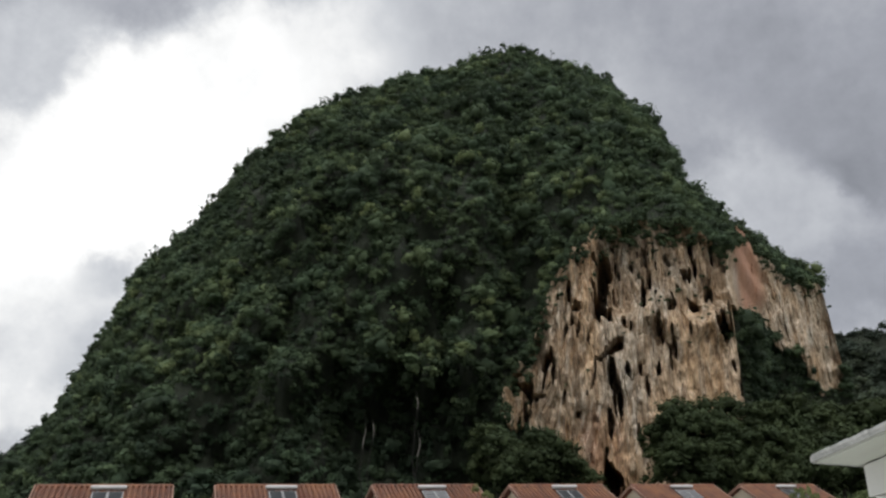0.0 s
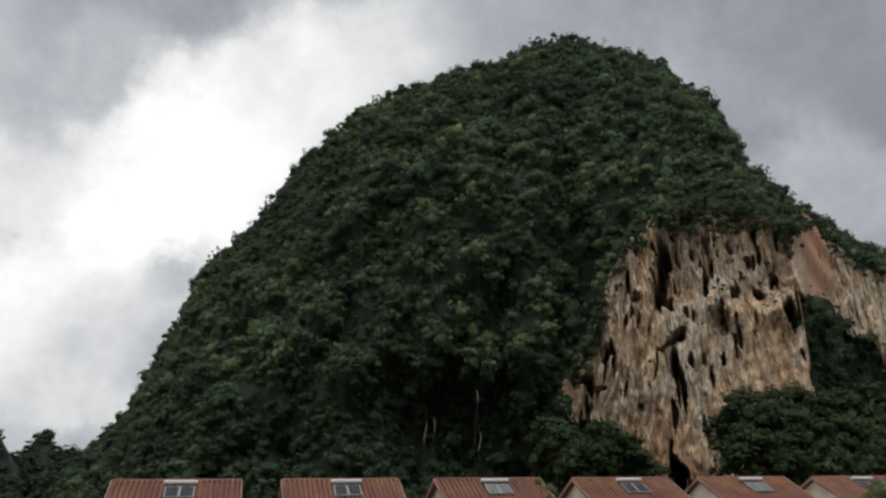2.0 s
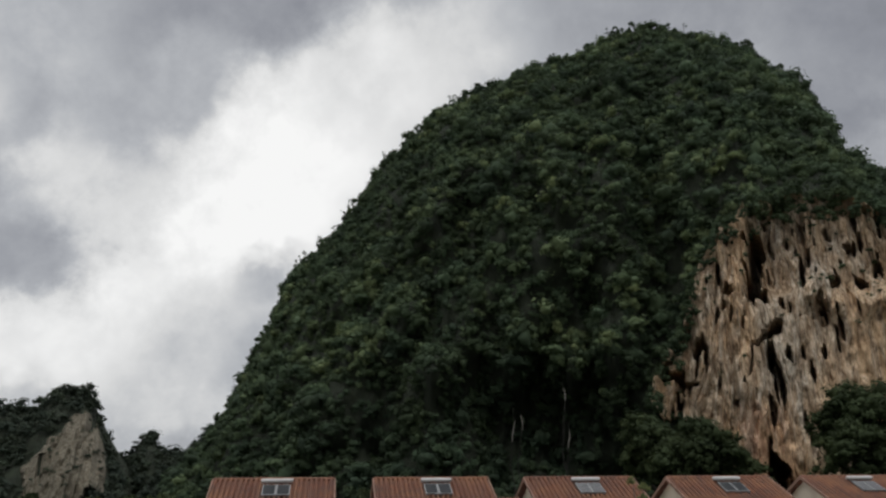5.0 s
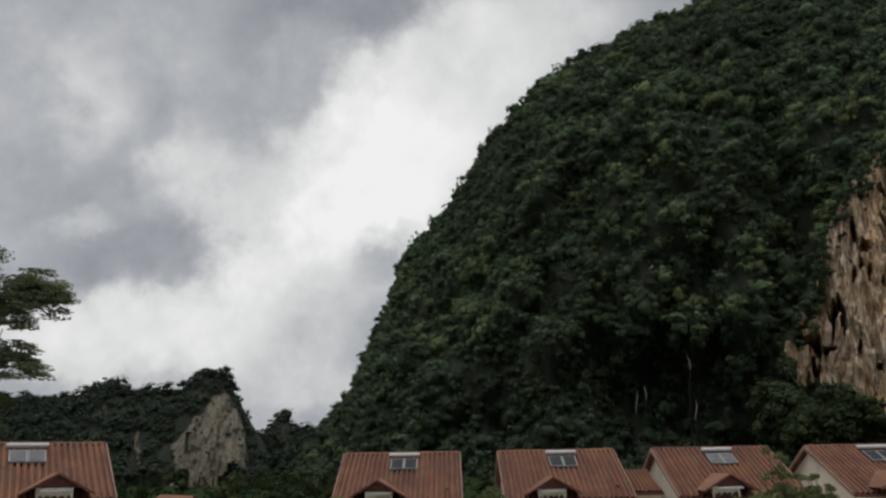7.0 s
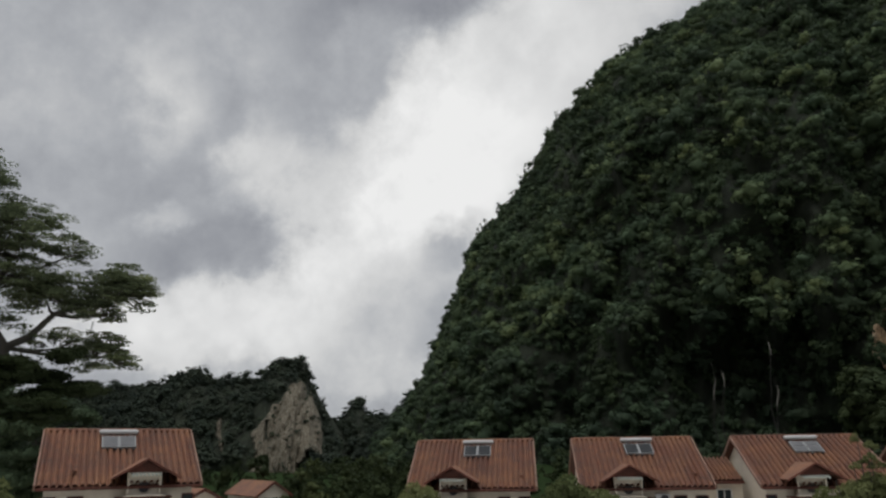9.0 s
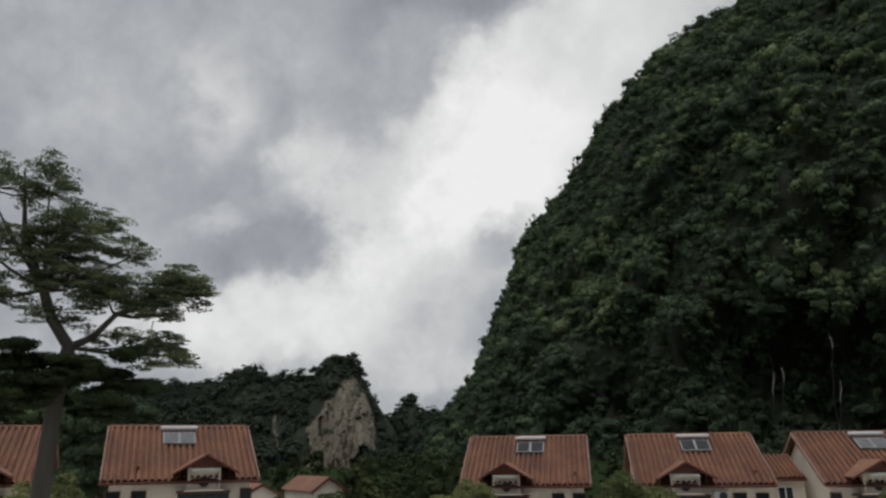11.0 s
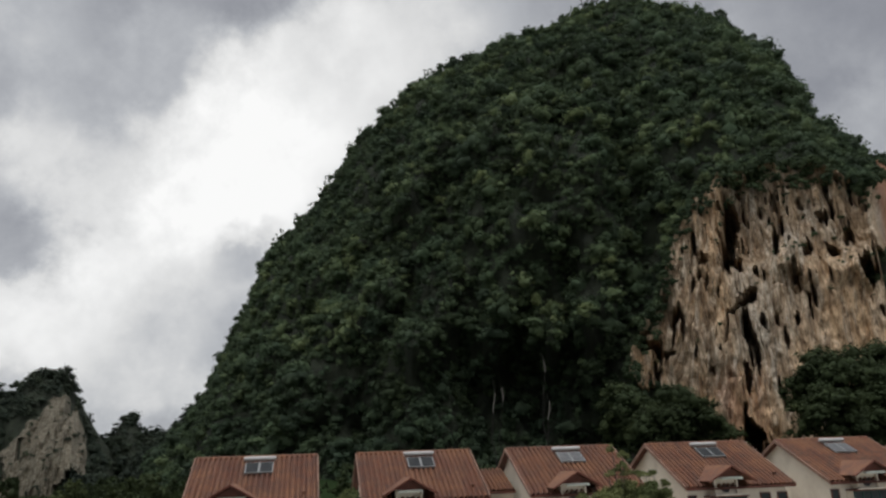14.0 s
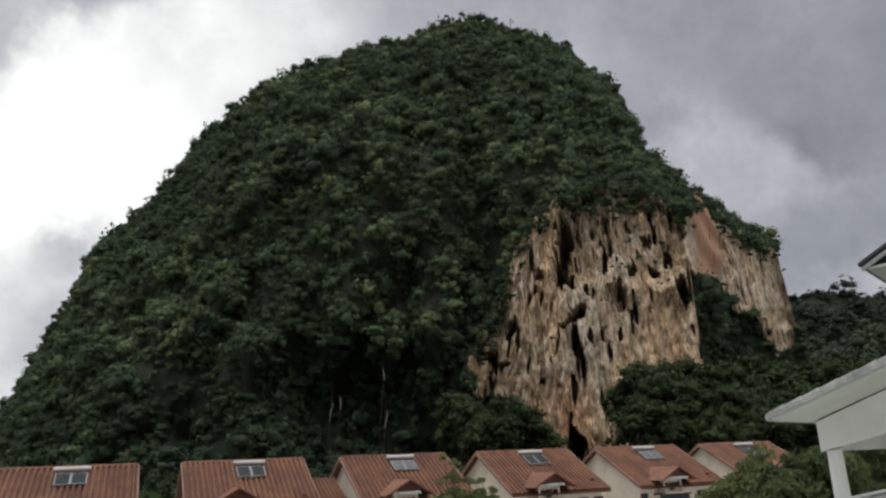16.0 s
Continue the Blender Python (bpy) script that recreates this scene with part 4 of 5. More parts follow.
def house(label, m, dormer=-0.14, extra=0, vent=True):
    h = thing("house", label, "house", m, "houses opposite")
    hw = ROOF_W / 2
    wx = hw - 0.35
    yf, yb = -RUN + 0.55, BACK - 0.5
    ridge = EAVE + RISE
    slope = RISE / RUN
    # walls: front, back and two gables with their tops cut to the roof
    part("wall", boxed(-wx, yf, 0, wx, yf + 0.2, EAVE + 0.2), M_WALL, h)
    part("wall", boxed(-wx, yb - 0.2, 0, wx, yb, ridge - slope * yb - 0.16), M_WALL, h)
    for s in (-1, 1):
        x = s * wx
        pts = [(x, yf + 0.2, 0), (x, yb - 0.2, 0), (x, yb - 0.2, ridge - slope * (yb - 0.2) - 0.16), (x, 0, ridge - 0.16), (x, yf + 0.2, ridge + slope * (yf + 0.2) - 0.16)]
        part("wall", slab(pts, (-s * 0.2, 0, 0)), M_WALL, h)
    # roof: deck, rolled tiles, ridge cap, verge boards and gutter
    deck = slab([(-hw, -RUN, EAVE - 0.06), (-hw, 0, ridge - 0.06), (-hw, BACK, ridge - slope * BACK - 0.06),
                 (-hw, BACK, ridge - slope * BACK - 0.14), (-hw, 0, ridge - 0.14), (-hw, -RUN, EAVE - 0.14)], (ROOF_W, 0, 0))
    roof = part("roof", deck, M_TRIM, h, "orange clay roll-tile roof")
    lay(roof, TILE_FRONT, 24, TILE_W, -hw, 0, ridge - 0.055, PITCH)
    part("back_slope", slab([(-hw, 0.02, ridge - 0.05), (hw, 0.02, ridge - 0.05), (hw, BACK, ridge - slope * BACK - 0.05), (-hw, BACK, ridge - slope * BACK - 0.05)], (0, 0, 0.05)), M_CLAY, roof)
    bm = bmesh.new()
    rod(bm, (-hw, 0, ridge), (hw, 0, ridge), 0.13, 0.13, 10)
    part("ridge_cap", bm, M_CLAY, roof)
    for s in (-1, 1):
        x = s * (hw + 0.02)
        part("verge", slab([(x, -RUN - 0.02, EAVE - 0.16), (x, 0, ridge - 0.16), (x, 0, ridge + 0.07), (x, -RUN - 0.02, EAVE + 0.07)], (s * 0.07, 0, 0)), M_VERGE, roof)
        part("verge", slab([(x, 0, ridge - 0.16), (x, BACK, ridge - slope * BACK - 0.16), (x, BACK, ridge - slope * BACK + 0.07), (x, 0, ridge + 0.07)], (s * 0.07, 0, 0)), M_VERGE, roof)
    bm = boxed(-hw, -RUN - 0.12, EAVE - 0.2, hw, -RUN + 0.02, EAVE - 0.07, bevel=0.02)
    part("gutter", bm, M_TRIM, roof, "dark red-brown eaves board")
    # porch gable with round vent over the bay window
    cx, dw = dormer * ROOF_W, 1.55
    fy, by, fr = -RUN - 0.55, -RUN + 2.2, -RUN - 0.95
    za, zb = EAVE + 1.2, EAVE + 0.3
    dormer_ob = part("porch_gable", slab([(cx - 0.8, fy + 0.66, EAVE - 0.5), (cx + 0.8, fy + 0.66, EAVE - 0.5), (cx + 0.8, fy + 0.66, zb + 0.38), (cx - 0.8, fy + 0.66, zb + 0.38)], (0, 0.4, 0)), M_WALL, h, "cream porch gable with red boards")
    part("gable_board", slab([(cx - 0.95, fr + 0.25, zb + 0.28), (cx + 0.95, fr + 0.25, zb + 0.28), (cx, fr + 0.25, za - 0.09)], (0, 0.1, 0)), M_TRIM, dormer_ob, "dark red gable boarding")
    for s in (-1, 1):
        pts = [(cx, fr, za), (cx + s * dw, fr, zb), (cx + s * dw, fy + 1.2, zb), (cx, by, za)]
        part("gable_roof", slab(pts, (0, 0, 0.06)), M_CLAY, dormer_ob)
        part("verge_board", slab([(cx, fr - 0.05, za - 0.06), (cx + s * (dw + 0.05), fr - 0.05, zb - 0.06), (cx + s * (dw + 0.05), fr - 0.05, zb + 0.04), (cx, fr - 0.05, za + 0.05)], (0, 0.06, 0)), M_TRIM, dormer_ob)
        part("post", boxed(cx + s * 0.74 - 0.06, fy + 0.48, EAVE - 0.45, cx + s * 0.74 + 0.06, fy + 0.655, EAVE + 0.36, bevel=0.02), M_WALL, dormer_ob)
    part("sill", slab([(cx - 1.0, fy + 0.12, EAVE - 0.56), (cx + 1.0, fy + 0.12, EAVE - 0.56), (cx + 0.84, fy + 0.12, EAVE - 0.49), (cx - 0.84, fy + 0.12, EAVE - 0.49)], (0, 0.24, 0)), M_WALL, dormer_ob)
    bm = bmesh.new()
    for k in range(8):
        rod(bm, (cx - 0.63 + 0.18 * k, fr - 0.02, zb + 0.16), (cx - 0.63 + 0.18 * k, fy + 0.64, zb + 0.36), 0.065, 0.065, 8)
    part("tile_canopy", bm, M_SOFFIT, dormer_ob, "short pale scalloped canopy over the vent")
    bm = bmesh.new()
    rod(bm, (cx, fy + 0.56, EAVE - 0.13), (cx, fy + 0.67, EAVE - 0.13), 0.26, 0.26, 20)
    part("round_vent", bm, M_DARK, dormer_ob, "dark round gable vent")
    # the bay window under it and the small windows beside
    part("bay_head", boxed(cx - 1.3, fy + 0.14, EAVE - 0.66, cx + 1.3, yf, EAVE - 0.57, bevel=0.02), M_TRIM, h)
    window("bay_window", h, cx, fy + 0.4, EAVE - 2.03, 2.5, 1.36, 4, M_GREENFRAME)
    part("bay", boxed(cx - 1.25, fy + 0.46, 2.6, cx + 1.25, yf, EAVE - 0.66), M_WALL, h)
    far_x = 0.34 * ROOF_W if dormer < 0 else -0.34 * ROOF_W
    for x in (far_x - 0.65, far_x + 0.55):
        window("window", h, x, yf - 0.02, EAVE - 1.85, 0.72, 1.35, 1)
    window("window", h, -0.42 * ROOF_W if dormer < 0 else 0.43 * ROOF_W, yf - 0.02, EAVE - 1.85, 0.6, 1.35, 1)
    if vent:
        bm = bmesh.new()
        rod(bm, (far_x + 0.4, -RUN + 0.9, EAVE + 0.42), (far_x + 0.4, -RUN + 0.82, EAVE + 0.66), 0.07, 0.05, 8)
        box(bm, far_x + 0.28, -RUN + 0.72, EAVE + 0.62, far_x + 0.52, -RUN + 0.94, EAVE + 0.70)
        part("vent_pipe", bm, M_CLAY, roof)
    return h


def water_heater(m, label, glass, rows=1, shift=0.22):
    """A solar water heater on the roof: a white tank lying above two glazed collectors in a pale frame."""
    ridge = EAVE + RISE
    w = thing("solar_water_heater", label, "water heater", m @ Matrix.Translation((shift, 0, 0)), "solar water heaters")

    def at(s, out):
        """A point s metres down the slope and out metres above it."""
        return (-s * math.cos(PITCH) - out * math.sin(PITCH), ridge - s * math.sin(PITCH) + out * math.cos(PITCH))

    def plate(x0, x1, s0, s1, out, thick):
        y0, z0 = at(s0, out)
        y1, z1 = at(s1, out)
        return slab([(x0, y0, z0), (x1, y0, z0), (x1, y1, z1), (x0, y1, z1)], (0, -math.sin(PITCH) * thick, math.cos(PITCH) * thick))
    bm = bmesh.new()
    y, z = at(0.72, 0.27)
    rod(bm, (-0.92, y, z), (0.92, y, z), 0.135, 0.135, 18)
    rod(bm, (0.92, y, z), (0.99, y, z), 0.135, 0.09, 18)
    rod(bm, (-0.99, y, z), (-0.92, y, z), 0.09, 0.135, 18)
    part("tank", bm, M_STEEL, w, "white steel storage tank")
    for k in (-0.6, 0.6):
        part("bracket", plate(k - 0.04, k + 0.04, 0.55, 1.15, 0.07, 0.06), M_FRAME, w)
    for s in (-1, 1):
        cx = s * 0.43
        col = part("collector", plate(cx - 0.42, cx + 0.42, 1.08, 2.36, 0.12, 0.08), M_FRAME, w)
        for k in range(rows):
            s0, s1 = 1.14 + 1.16 * k / rows, 1.08 + 1.22 * (k + 1) / rows
            part("glass", plate(cx - 0.355, cx + 0.355, s0, s1 - 0.04 * (k + 1 < rows), 0.204, 0.012), glass, col, "dark collector glass" if glass is M_SOLAR else "pale grey collector glass")
        for k in (-0.3, 0.3):
            part("foot", plate(cx + k - 0.05, cx + k + 0.05, 2.37, 2.47, 0.07, 0.06), M_DARK, col)
    return w


def place(az, ahead, turn, z=0.0):
    """A pose on the ground by bearing and distance, its front turned to the bearing turn (degrees, seen from the camera)."""
    a = radians(az)
    return pose(ahead * math.sin(a), ahead * math.cos(a), z, 0, 0, -turn)


ROW_D, ROW_AZ, STEP = 50.8, -20.0, 10.06
NORMAL = Vector((math.sin(radians(ROW_AZ)), math.cos(radians(ROW_AZ)), 0))
ALONG = Vector((NORMAL.y, -NORMAL.x, 0))
ROW_LABEL = "two-storey cream house with orange clay roof and porch gable"
spots = []
for k in range(6):
    p = NORMAL * ROW_D + ALONG * (-3.1 + STEP * k)
    spots.append(pose(p.x, p.y, 0, 0, 0, -ROW_AZ))
first = house(ROW_LABEL, spots[0])
heater = water_heater(spots[0], "white tank over two dark glazed solar collectors on a tiled roof", M_SOLAR)
for m in spots[1:]:
    copy_thing(first, m)
for k in (1, 3, 5):
    copy_thing(heater, spots[k] @ Matrix.Translation((0.22, 0, 0)))
water_heater(spots[2], "white tank over four grey-glazed solar collector panes", M_PALEGLASS, 2)
water_heater(spots[4], "white tank over two pale grey solar collectors", M_PALEGLASS)
M0 = place(-48.66, 46.86, -51.7, 0.68)
facing = house("two-storey cream house with orange clay roof facing the road end", M0, 0.14)
water_heater(M0, "white tank over two dull grey solar collectors on a roof", M_PALEGLASS, 1, -0.1)
M00 = Matrix.Translation((-6.95, -7.6, 0)) @ M0
copy_thing(facing, M00)["label"] = "two-storey cream house with orange clay roof behind a tree trunk"
copy_thing(heater, M00)


def cooler(m, x):
    """The outdoor unit of an air conditioner, bracketed to the front wall."""
    y, z = -RUN + 0.55, EAVE - 0.95
    t = thing("air_conditioner", "pale outdoor air conditioner unit on a cream wall", "air conditioner", m)
    part("case", boxed(x - 0.4, y - 0.36, z, x + 0.4, y - 0.02, z + 0.55, bevel=0.02), M_GREY, t)
    bm = bmesh.new()
    rod(bm, (x + 0.1, y - 0.38, z + 0.28), (x + 0.1, y - 0.35, z + 0.28), 0.22, 0.22, 20)
    part("fan_grille", bm, M_DARK, t)
    part("bracket", boxed(x - 0.35, y - 0.36, z - 0.06, x + 0.35, y, z - 0.005), M_GREY, t)


cooler(spots[1], 0.85)


def link_roof(m):
    """The low tiled roof that joins two houses of the row."""
    h = thing("garage_link", "low tiled link with cream wall between two houses", "building", m)
    a, b, y0, y1, z0, z1 = ROOF_W / 2 + 0.12, STEP - ROOF_W / 2 - 0.12, -2.3, 0.9, EAVE + 0.1, EAVE + 1.35
    part("wall", boxed(a + 0.05, y0 + 0.35, 0, b - 0.05, y0 + 0.5, z0 + 0.1), M_WALL, h)
    part("wall", boxed(a + 0.05, y1 - 0.2, 0, b - 0.05, y1, z1 - 0.1), M_WALL, h)
    roof = part("roof", slab([(a, y0, z0), (b, y0, z0), (b, y1, z1), (a, y1, z1)], (0, 0, 0.06)), M_TRIM, h)
    n = 9
    mesh = tile_column((b - a) / n, math.hypot(y1 - y0, z1 - z0))
    lay(roof, mesh, n, (b - a) / n, a, y1, z1 + 0.065, math.atan2(z1 - z0, y1 - y0))
    part("gutter", boxed(a, y0 - 0.1, z0 - 0.1, b, y0 + 0.02, z0 + 0.05), M_TRIM, roof)
    window("window", h, (a + b) / 2, y0 + 0.33, z0 - 1.6, 0.9, 1.2, 2, M_WHITE)


link_roof(spots[1])

# a lower pair of roofs far down the road
for az, d, turn, w, apex, eave, long in ((-38.1, 84, 60, 3.4, 5.35, 4.15, 9.0), (-42.9, 70, 66, 3.2, 5.3, 4.5, 7.0)):
    h = thing("bungalow", "low cream bungalow with faded tiled gable roof", "house", place(az, d, -turn, 0))
    part("wall", slab([(-w / 2, 0, -1), (w / 2, 0, -1), (w / 2, 0, eave), (0, 0, apex - 0.1), (-w / 2, 0, eave)], (0, long, 0)), M_WALL, h)
    for s in (-1, 1):
        x, z = s * (w / 2 + 0.35), eave - 0.25
        roof = part("roof", slab([(0, -0.4, apex), (x, -0.4, z), (x, long + 0.4, z), (0, long + 0.4, apex)], (0, 0, 0.12)), M_CLAY, h)
        part("verge", slab([(0, -0.46, apex - 0.12), (x, -0.46, z - 0.12), (x, -0.46, z + 0.16), (0, -0.46, apex + 0.16)], (0, 0.05, 0)), M_TRIM, roof, "dark red verge board")

# ---- the white house next door ----


def white_house():
    h = thing("white_house", "white two-storey house with open porch and gable roof", "house", pose(5.58, 11.77, EYE - 0.14, 0, 0, 46.0))
    # X runs along the eaves away from the corner, -Y in towards the rising ridge
    rise = 0.377
    roof = part("porch_roof", slab([(0, 0, 0.68), (7, 0, 0.68), (7, -4.2, 0.68 + 4.2 * rise), (0, -4.2, 0.68 + 4.2 * rise)], (0, 0, 0.05)), M_DARK, h)
    part("soffit", slab([(0.06, -0.04, 0.62), (7, -0.04, 0.62), (7, -4.2, 0.62 + 4.16 * rise), (0.06, -4.2, 0.62 + 4.16 * rise)], (0, 0, 0.05)), M_SOFFIT, roof)
    part("fascia", slab([(-0.04, 0.03, 0.625), (-0.04, -4.2, 0.625 + 4.2 * rise), (-0.04, -4.2, 0.70 + 4.2 * rise), (-0.04, 0.03, 0.70)], (0.09, 0, 0)), M_FASCIA, roof, "weathered white fascia board")
    for k in range(15):
        y0, y1 = -0.28 * k, -0.28 * k - 0.262
        part("edge_tile", slab([(-0.055, y0, 0.69 - y0 * rise), (-0.055, y1, 0.69 - y1 * rise), (-0.055, y1, 0.745 - y1 * rise), (-0.055, y0, 0.73 - y0 * rise)], (0.2, 0, 0)), M_FASCIA, roof)
    part("eaves_board", slab([(0.05, 0.03, 0.61), (7, 0.03, 0.61), (7, 0.03, 0.70), (0.05, 0.03, 0.70)], (0, -0.06, 0)), M_FASCIA, roof)
    part("gable_beam", slab([(2.0, -0.12, 0.12), (2.0, -4.2, 1.1), (2.0, -4.2, 0.6 + 4.2 * rise), (2.0, -0.12, 0.6 + 0.05 * rise)], (0.28, 0, 0)), M_WHITE, h, "white rendered gable beam")
    part("side_beam", boxed(2.29, -0.42, 0.12, 6.9, -0.14, 0.6), M_WHITE, h)
    part("inner_ceiling", boxed(2.29, -4.2, 0.62, 6.9, -0.43, 0.70), M_SOFFIT, h)
    bm = bmesh.new()
    rod(bm, (2.14, -0.30, -4.7), (2.14, -0.30, -0.9), 0.155, 0.135, 24)
    rod(bm, (2.14, -0.30, -0.9), (2.14, -0.30, 0.13), 0.135, 0.12, 24)
    part("column", bm, M_WHITE, h, "round white column")
    wall = part("parapet", boxed(1.6, -0.1, -5.0, 8.0, 0.06, -0.80, bevel=0.015), M_WHITE, h)
    part("coping", boxed(1.55, -0.14, -0.798, 8.0, 0.1, -0.73, bevel=0.015), M_FASCIA, wall)
    up = part("upper_roof", slab([(3.2, -1.02, 3.46), (9, -1.02, 3.46), (9, -5.2, 3.46 + 4.18 * 0.55), (3.2, -5.2, 3.46 + 4.18 * 0.55)], (0, 0, 0.06)), M_DARK, h)
    part("upper_soffit", slab([(3.3, -1.15, 3.38), (9, -1.15, 3.38), (9, -5.2, 3.38 + 0.25), (3.3, -5.2, 3.38 + 0.25)], (0, 0, 0.05)), M_SOFFIT, up)
    part("upper_fascia", slab([(3.24, -1.06, 3.36), (3.24, -5.2, 3.36 + 4.14 * 0.55), (3.24, -5.2, 3.44 + 4.14 * 0.55), (3.24, -1.06, 3.44)], (0.05, 0, 0)), M_FASCIA, up)
    part("upper_wall", boxed(4.4, -5.2, -5.0, 8.6, -2.2, 3.38), M_WHITE, h)


white_house()

# ---- trees and bushes ----


def tree(name, label, x, y, z, height, spread, trunk, material=None, shapes=CROWNS, n=14, tint=0.4, bark=None, group="", low=0.35, size=None):
    """A tapered trunk with limbs that end in lobes of leaves."""
    t = thing(name, label, "tree", pose(x, y, z), group)
    bm = bmesh.new()
    lean = rng.normal(size=2) * 0.04 * height
    fork = height * low
    limb(bm, [(0, 0, -0.3), (lean[0] * 0.3, lean[1] * 0.3, fork * 0.6), (lean[0], lean[1], fork), (lean[0] * 1.2, lean[1] * 1.2, height * 0.8)],
         [trunk, trunk * 0.8, trunk * 0.65, trunk * 0.2])
    places, sizes = [], []
    for k in range(n):
        a = 2.4 * k + rng.uniform(-0.3, 0.3)
        f = (k + 0.5) / n
        r = spread * math.sqrt(1 - (2 * f - 0.95) ** 2 * 0.8) * rng.uniform(0.45, 0.85)
        zz = fork + (height - fork) * (0.12 + 0.8 * f)
        tip = (lean[0] + r * math.cos(a), lean[1] + r * math.sin(a), zz)
        s = (size or spread * 0.5) * rng.uniform(0.75, 1.2)
        limb(bm, [(lean[0], lean[1], max(fork * 0.8, zz - r * 0.9)), (tip[0] * 0.5 + lean[0] * 0.5, tip[1] * 0.5 + lean[1] * 0.5, zz - r * 0.3), (tip[0], tip[1], zz)],
             [trunk * 0.35, trunk * 0.2, trunk * 0.05], 6)
        places.append(tip)
        sizes.append(s)
    places.append((lean[0], lean[1], height * 0.9))
    sizes.append(spread * 0.5)
    part("trunk", bm, bark or M_BARK, t)
    hang("crown", woods("crown", np.array(places), sizes, tint + rng.normal(size=len(sizes)) * 0.12, material or M_TREE, shapes), None, t)
    return t


DENSE = [canopy_shape(rng, 9, 44, 0.14, rng.uniform(0.7, 1.1)) for _ in range(5)]
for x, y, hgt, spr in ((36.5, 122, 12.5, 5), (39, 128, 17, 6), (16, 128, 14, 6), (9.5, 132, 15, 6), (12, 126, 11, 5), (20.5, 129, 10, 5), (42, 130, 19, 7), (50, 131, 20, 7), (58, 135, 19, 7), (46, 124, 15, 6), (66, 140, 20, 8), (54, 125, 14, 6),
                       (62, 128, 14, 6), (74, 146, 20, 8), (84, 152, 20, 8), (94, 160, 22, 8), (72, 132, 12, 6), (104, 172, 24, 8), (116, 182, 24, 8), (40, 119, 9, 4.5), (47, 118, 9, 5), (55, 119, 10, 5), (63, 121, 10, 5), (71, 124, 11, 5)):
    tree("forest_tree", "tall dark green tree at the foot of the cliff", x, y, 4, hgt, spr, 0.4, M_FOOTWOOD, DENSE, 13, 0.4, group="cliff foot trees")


def belt(name, label, n, x0, x1, y0, y1, low, high, tint, seed, open_to=None):
    """Scrub and small trees on level ground, their crowns reaching down to it."""
    r = np.random.default_rng(seed)
    x, y = r.uniform(x0, x1, n), r.uniform(y0, y1, n)
    h = r.uniform(low, high, n) * (0.75 + 0.35 * rough_noise(x / 14, y / 14, seed, 2))
    if open_to:
        # lower growth on the bearings that look through to the rock
        h = np.where((x / y > open_to[0]) & (x / y < open_to[1]), 0.15 * h, h)
    p, s = [], []
    for k in range(3):
        p.append(np.stack([x + r.normal(size=n) * 0.8, y + r.normal(size=n) * 0.8, ground_height(x, y) + h * (0.22 + 0.31 * k)], -1))
        s.append(np.clip(h * (0.34 - 0.05 * k), 0.8, 3.2))
    t = tint + 0.2 * rough_noise(x / 12, y / 12, seed + 1, 2) + r.normal(size=n) * 0.15
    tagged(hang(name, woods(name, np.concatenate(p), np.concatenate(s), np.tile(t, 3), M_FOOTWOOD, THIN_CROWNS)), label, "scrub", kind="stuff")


belt("scrub", "dark scrub and small trees behind the houses", 330, -75, 85, 66, 134, 4.0, 8.5, 0.4, 5)
belt("lane_scrub", "low dark scrub along the lane between the houses", 170, -100, -36, 52, 105, 3.0, 4.6, 0.4, 9)
belt("roadside_scrub", "dark scrub between the far houses and the ridge", 330, -250, -62, 110, 300, 4.0, 7.5, 0.3, 6, (-0.84, -0.735))


def spray(name, label, category, x, y, top, width, leaves, material, tint=0.5, group="", count=9, shapes=None):
    """A leafy shrub from the ground up: stems from one root and lobes of leaves on them."""
    g = float(ground_height(np.array(x), np.array(y)))
    t = thing(name, label, category, pose(x, y, g), group)
    h = top - g
    bm = bmesh.new()
    places, sizes = [], []
    for k in range(count):
        a, f = 2.4 * k, math.sqrt((k + 0.5) / count)
        tip = Vector((0.42 * width * f * math.cos(a), 0.42 * width * f * math.sin(a), h * (1.0 - 0.13 * f * f) * rng.uniform(0.93, 1.02)))
        limb(bm, [(0.05 * math.cos(a), 0.05 * math.sin(a), -0.1), tip * 0.55 + Vector((0, 0, 0.1 * h)), tip], [0.05, 0.04, 0.012], 5)
        for j in range(3):
            places.append(tip * (1 - 0.09 * j) + Vector(rng.normal(size=3)) * 0.06 * width - Vector((0, 0, 0.12 * width)))
            sizes.append(leaves * rng.uniform(0.8, 1.2))
    part("stems", bm, M_BARK, t)
    hang("leaves", woods("leaves", np.array(places), sizes, tint + rng.normal(size=len(sizes)) * 0.16, material, shapes or LOOSE), None, t)
    return t


LOOSE = [crown_shape(rng, 6, 90, 0.15, 0.75, 0.9, 0.6, 0) for _ in range(5)]


def bearing(az, d):
    return d * math.sin(radians(az)), d * math.cos(radians(az))


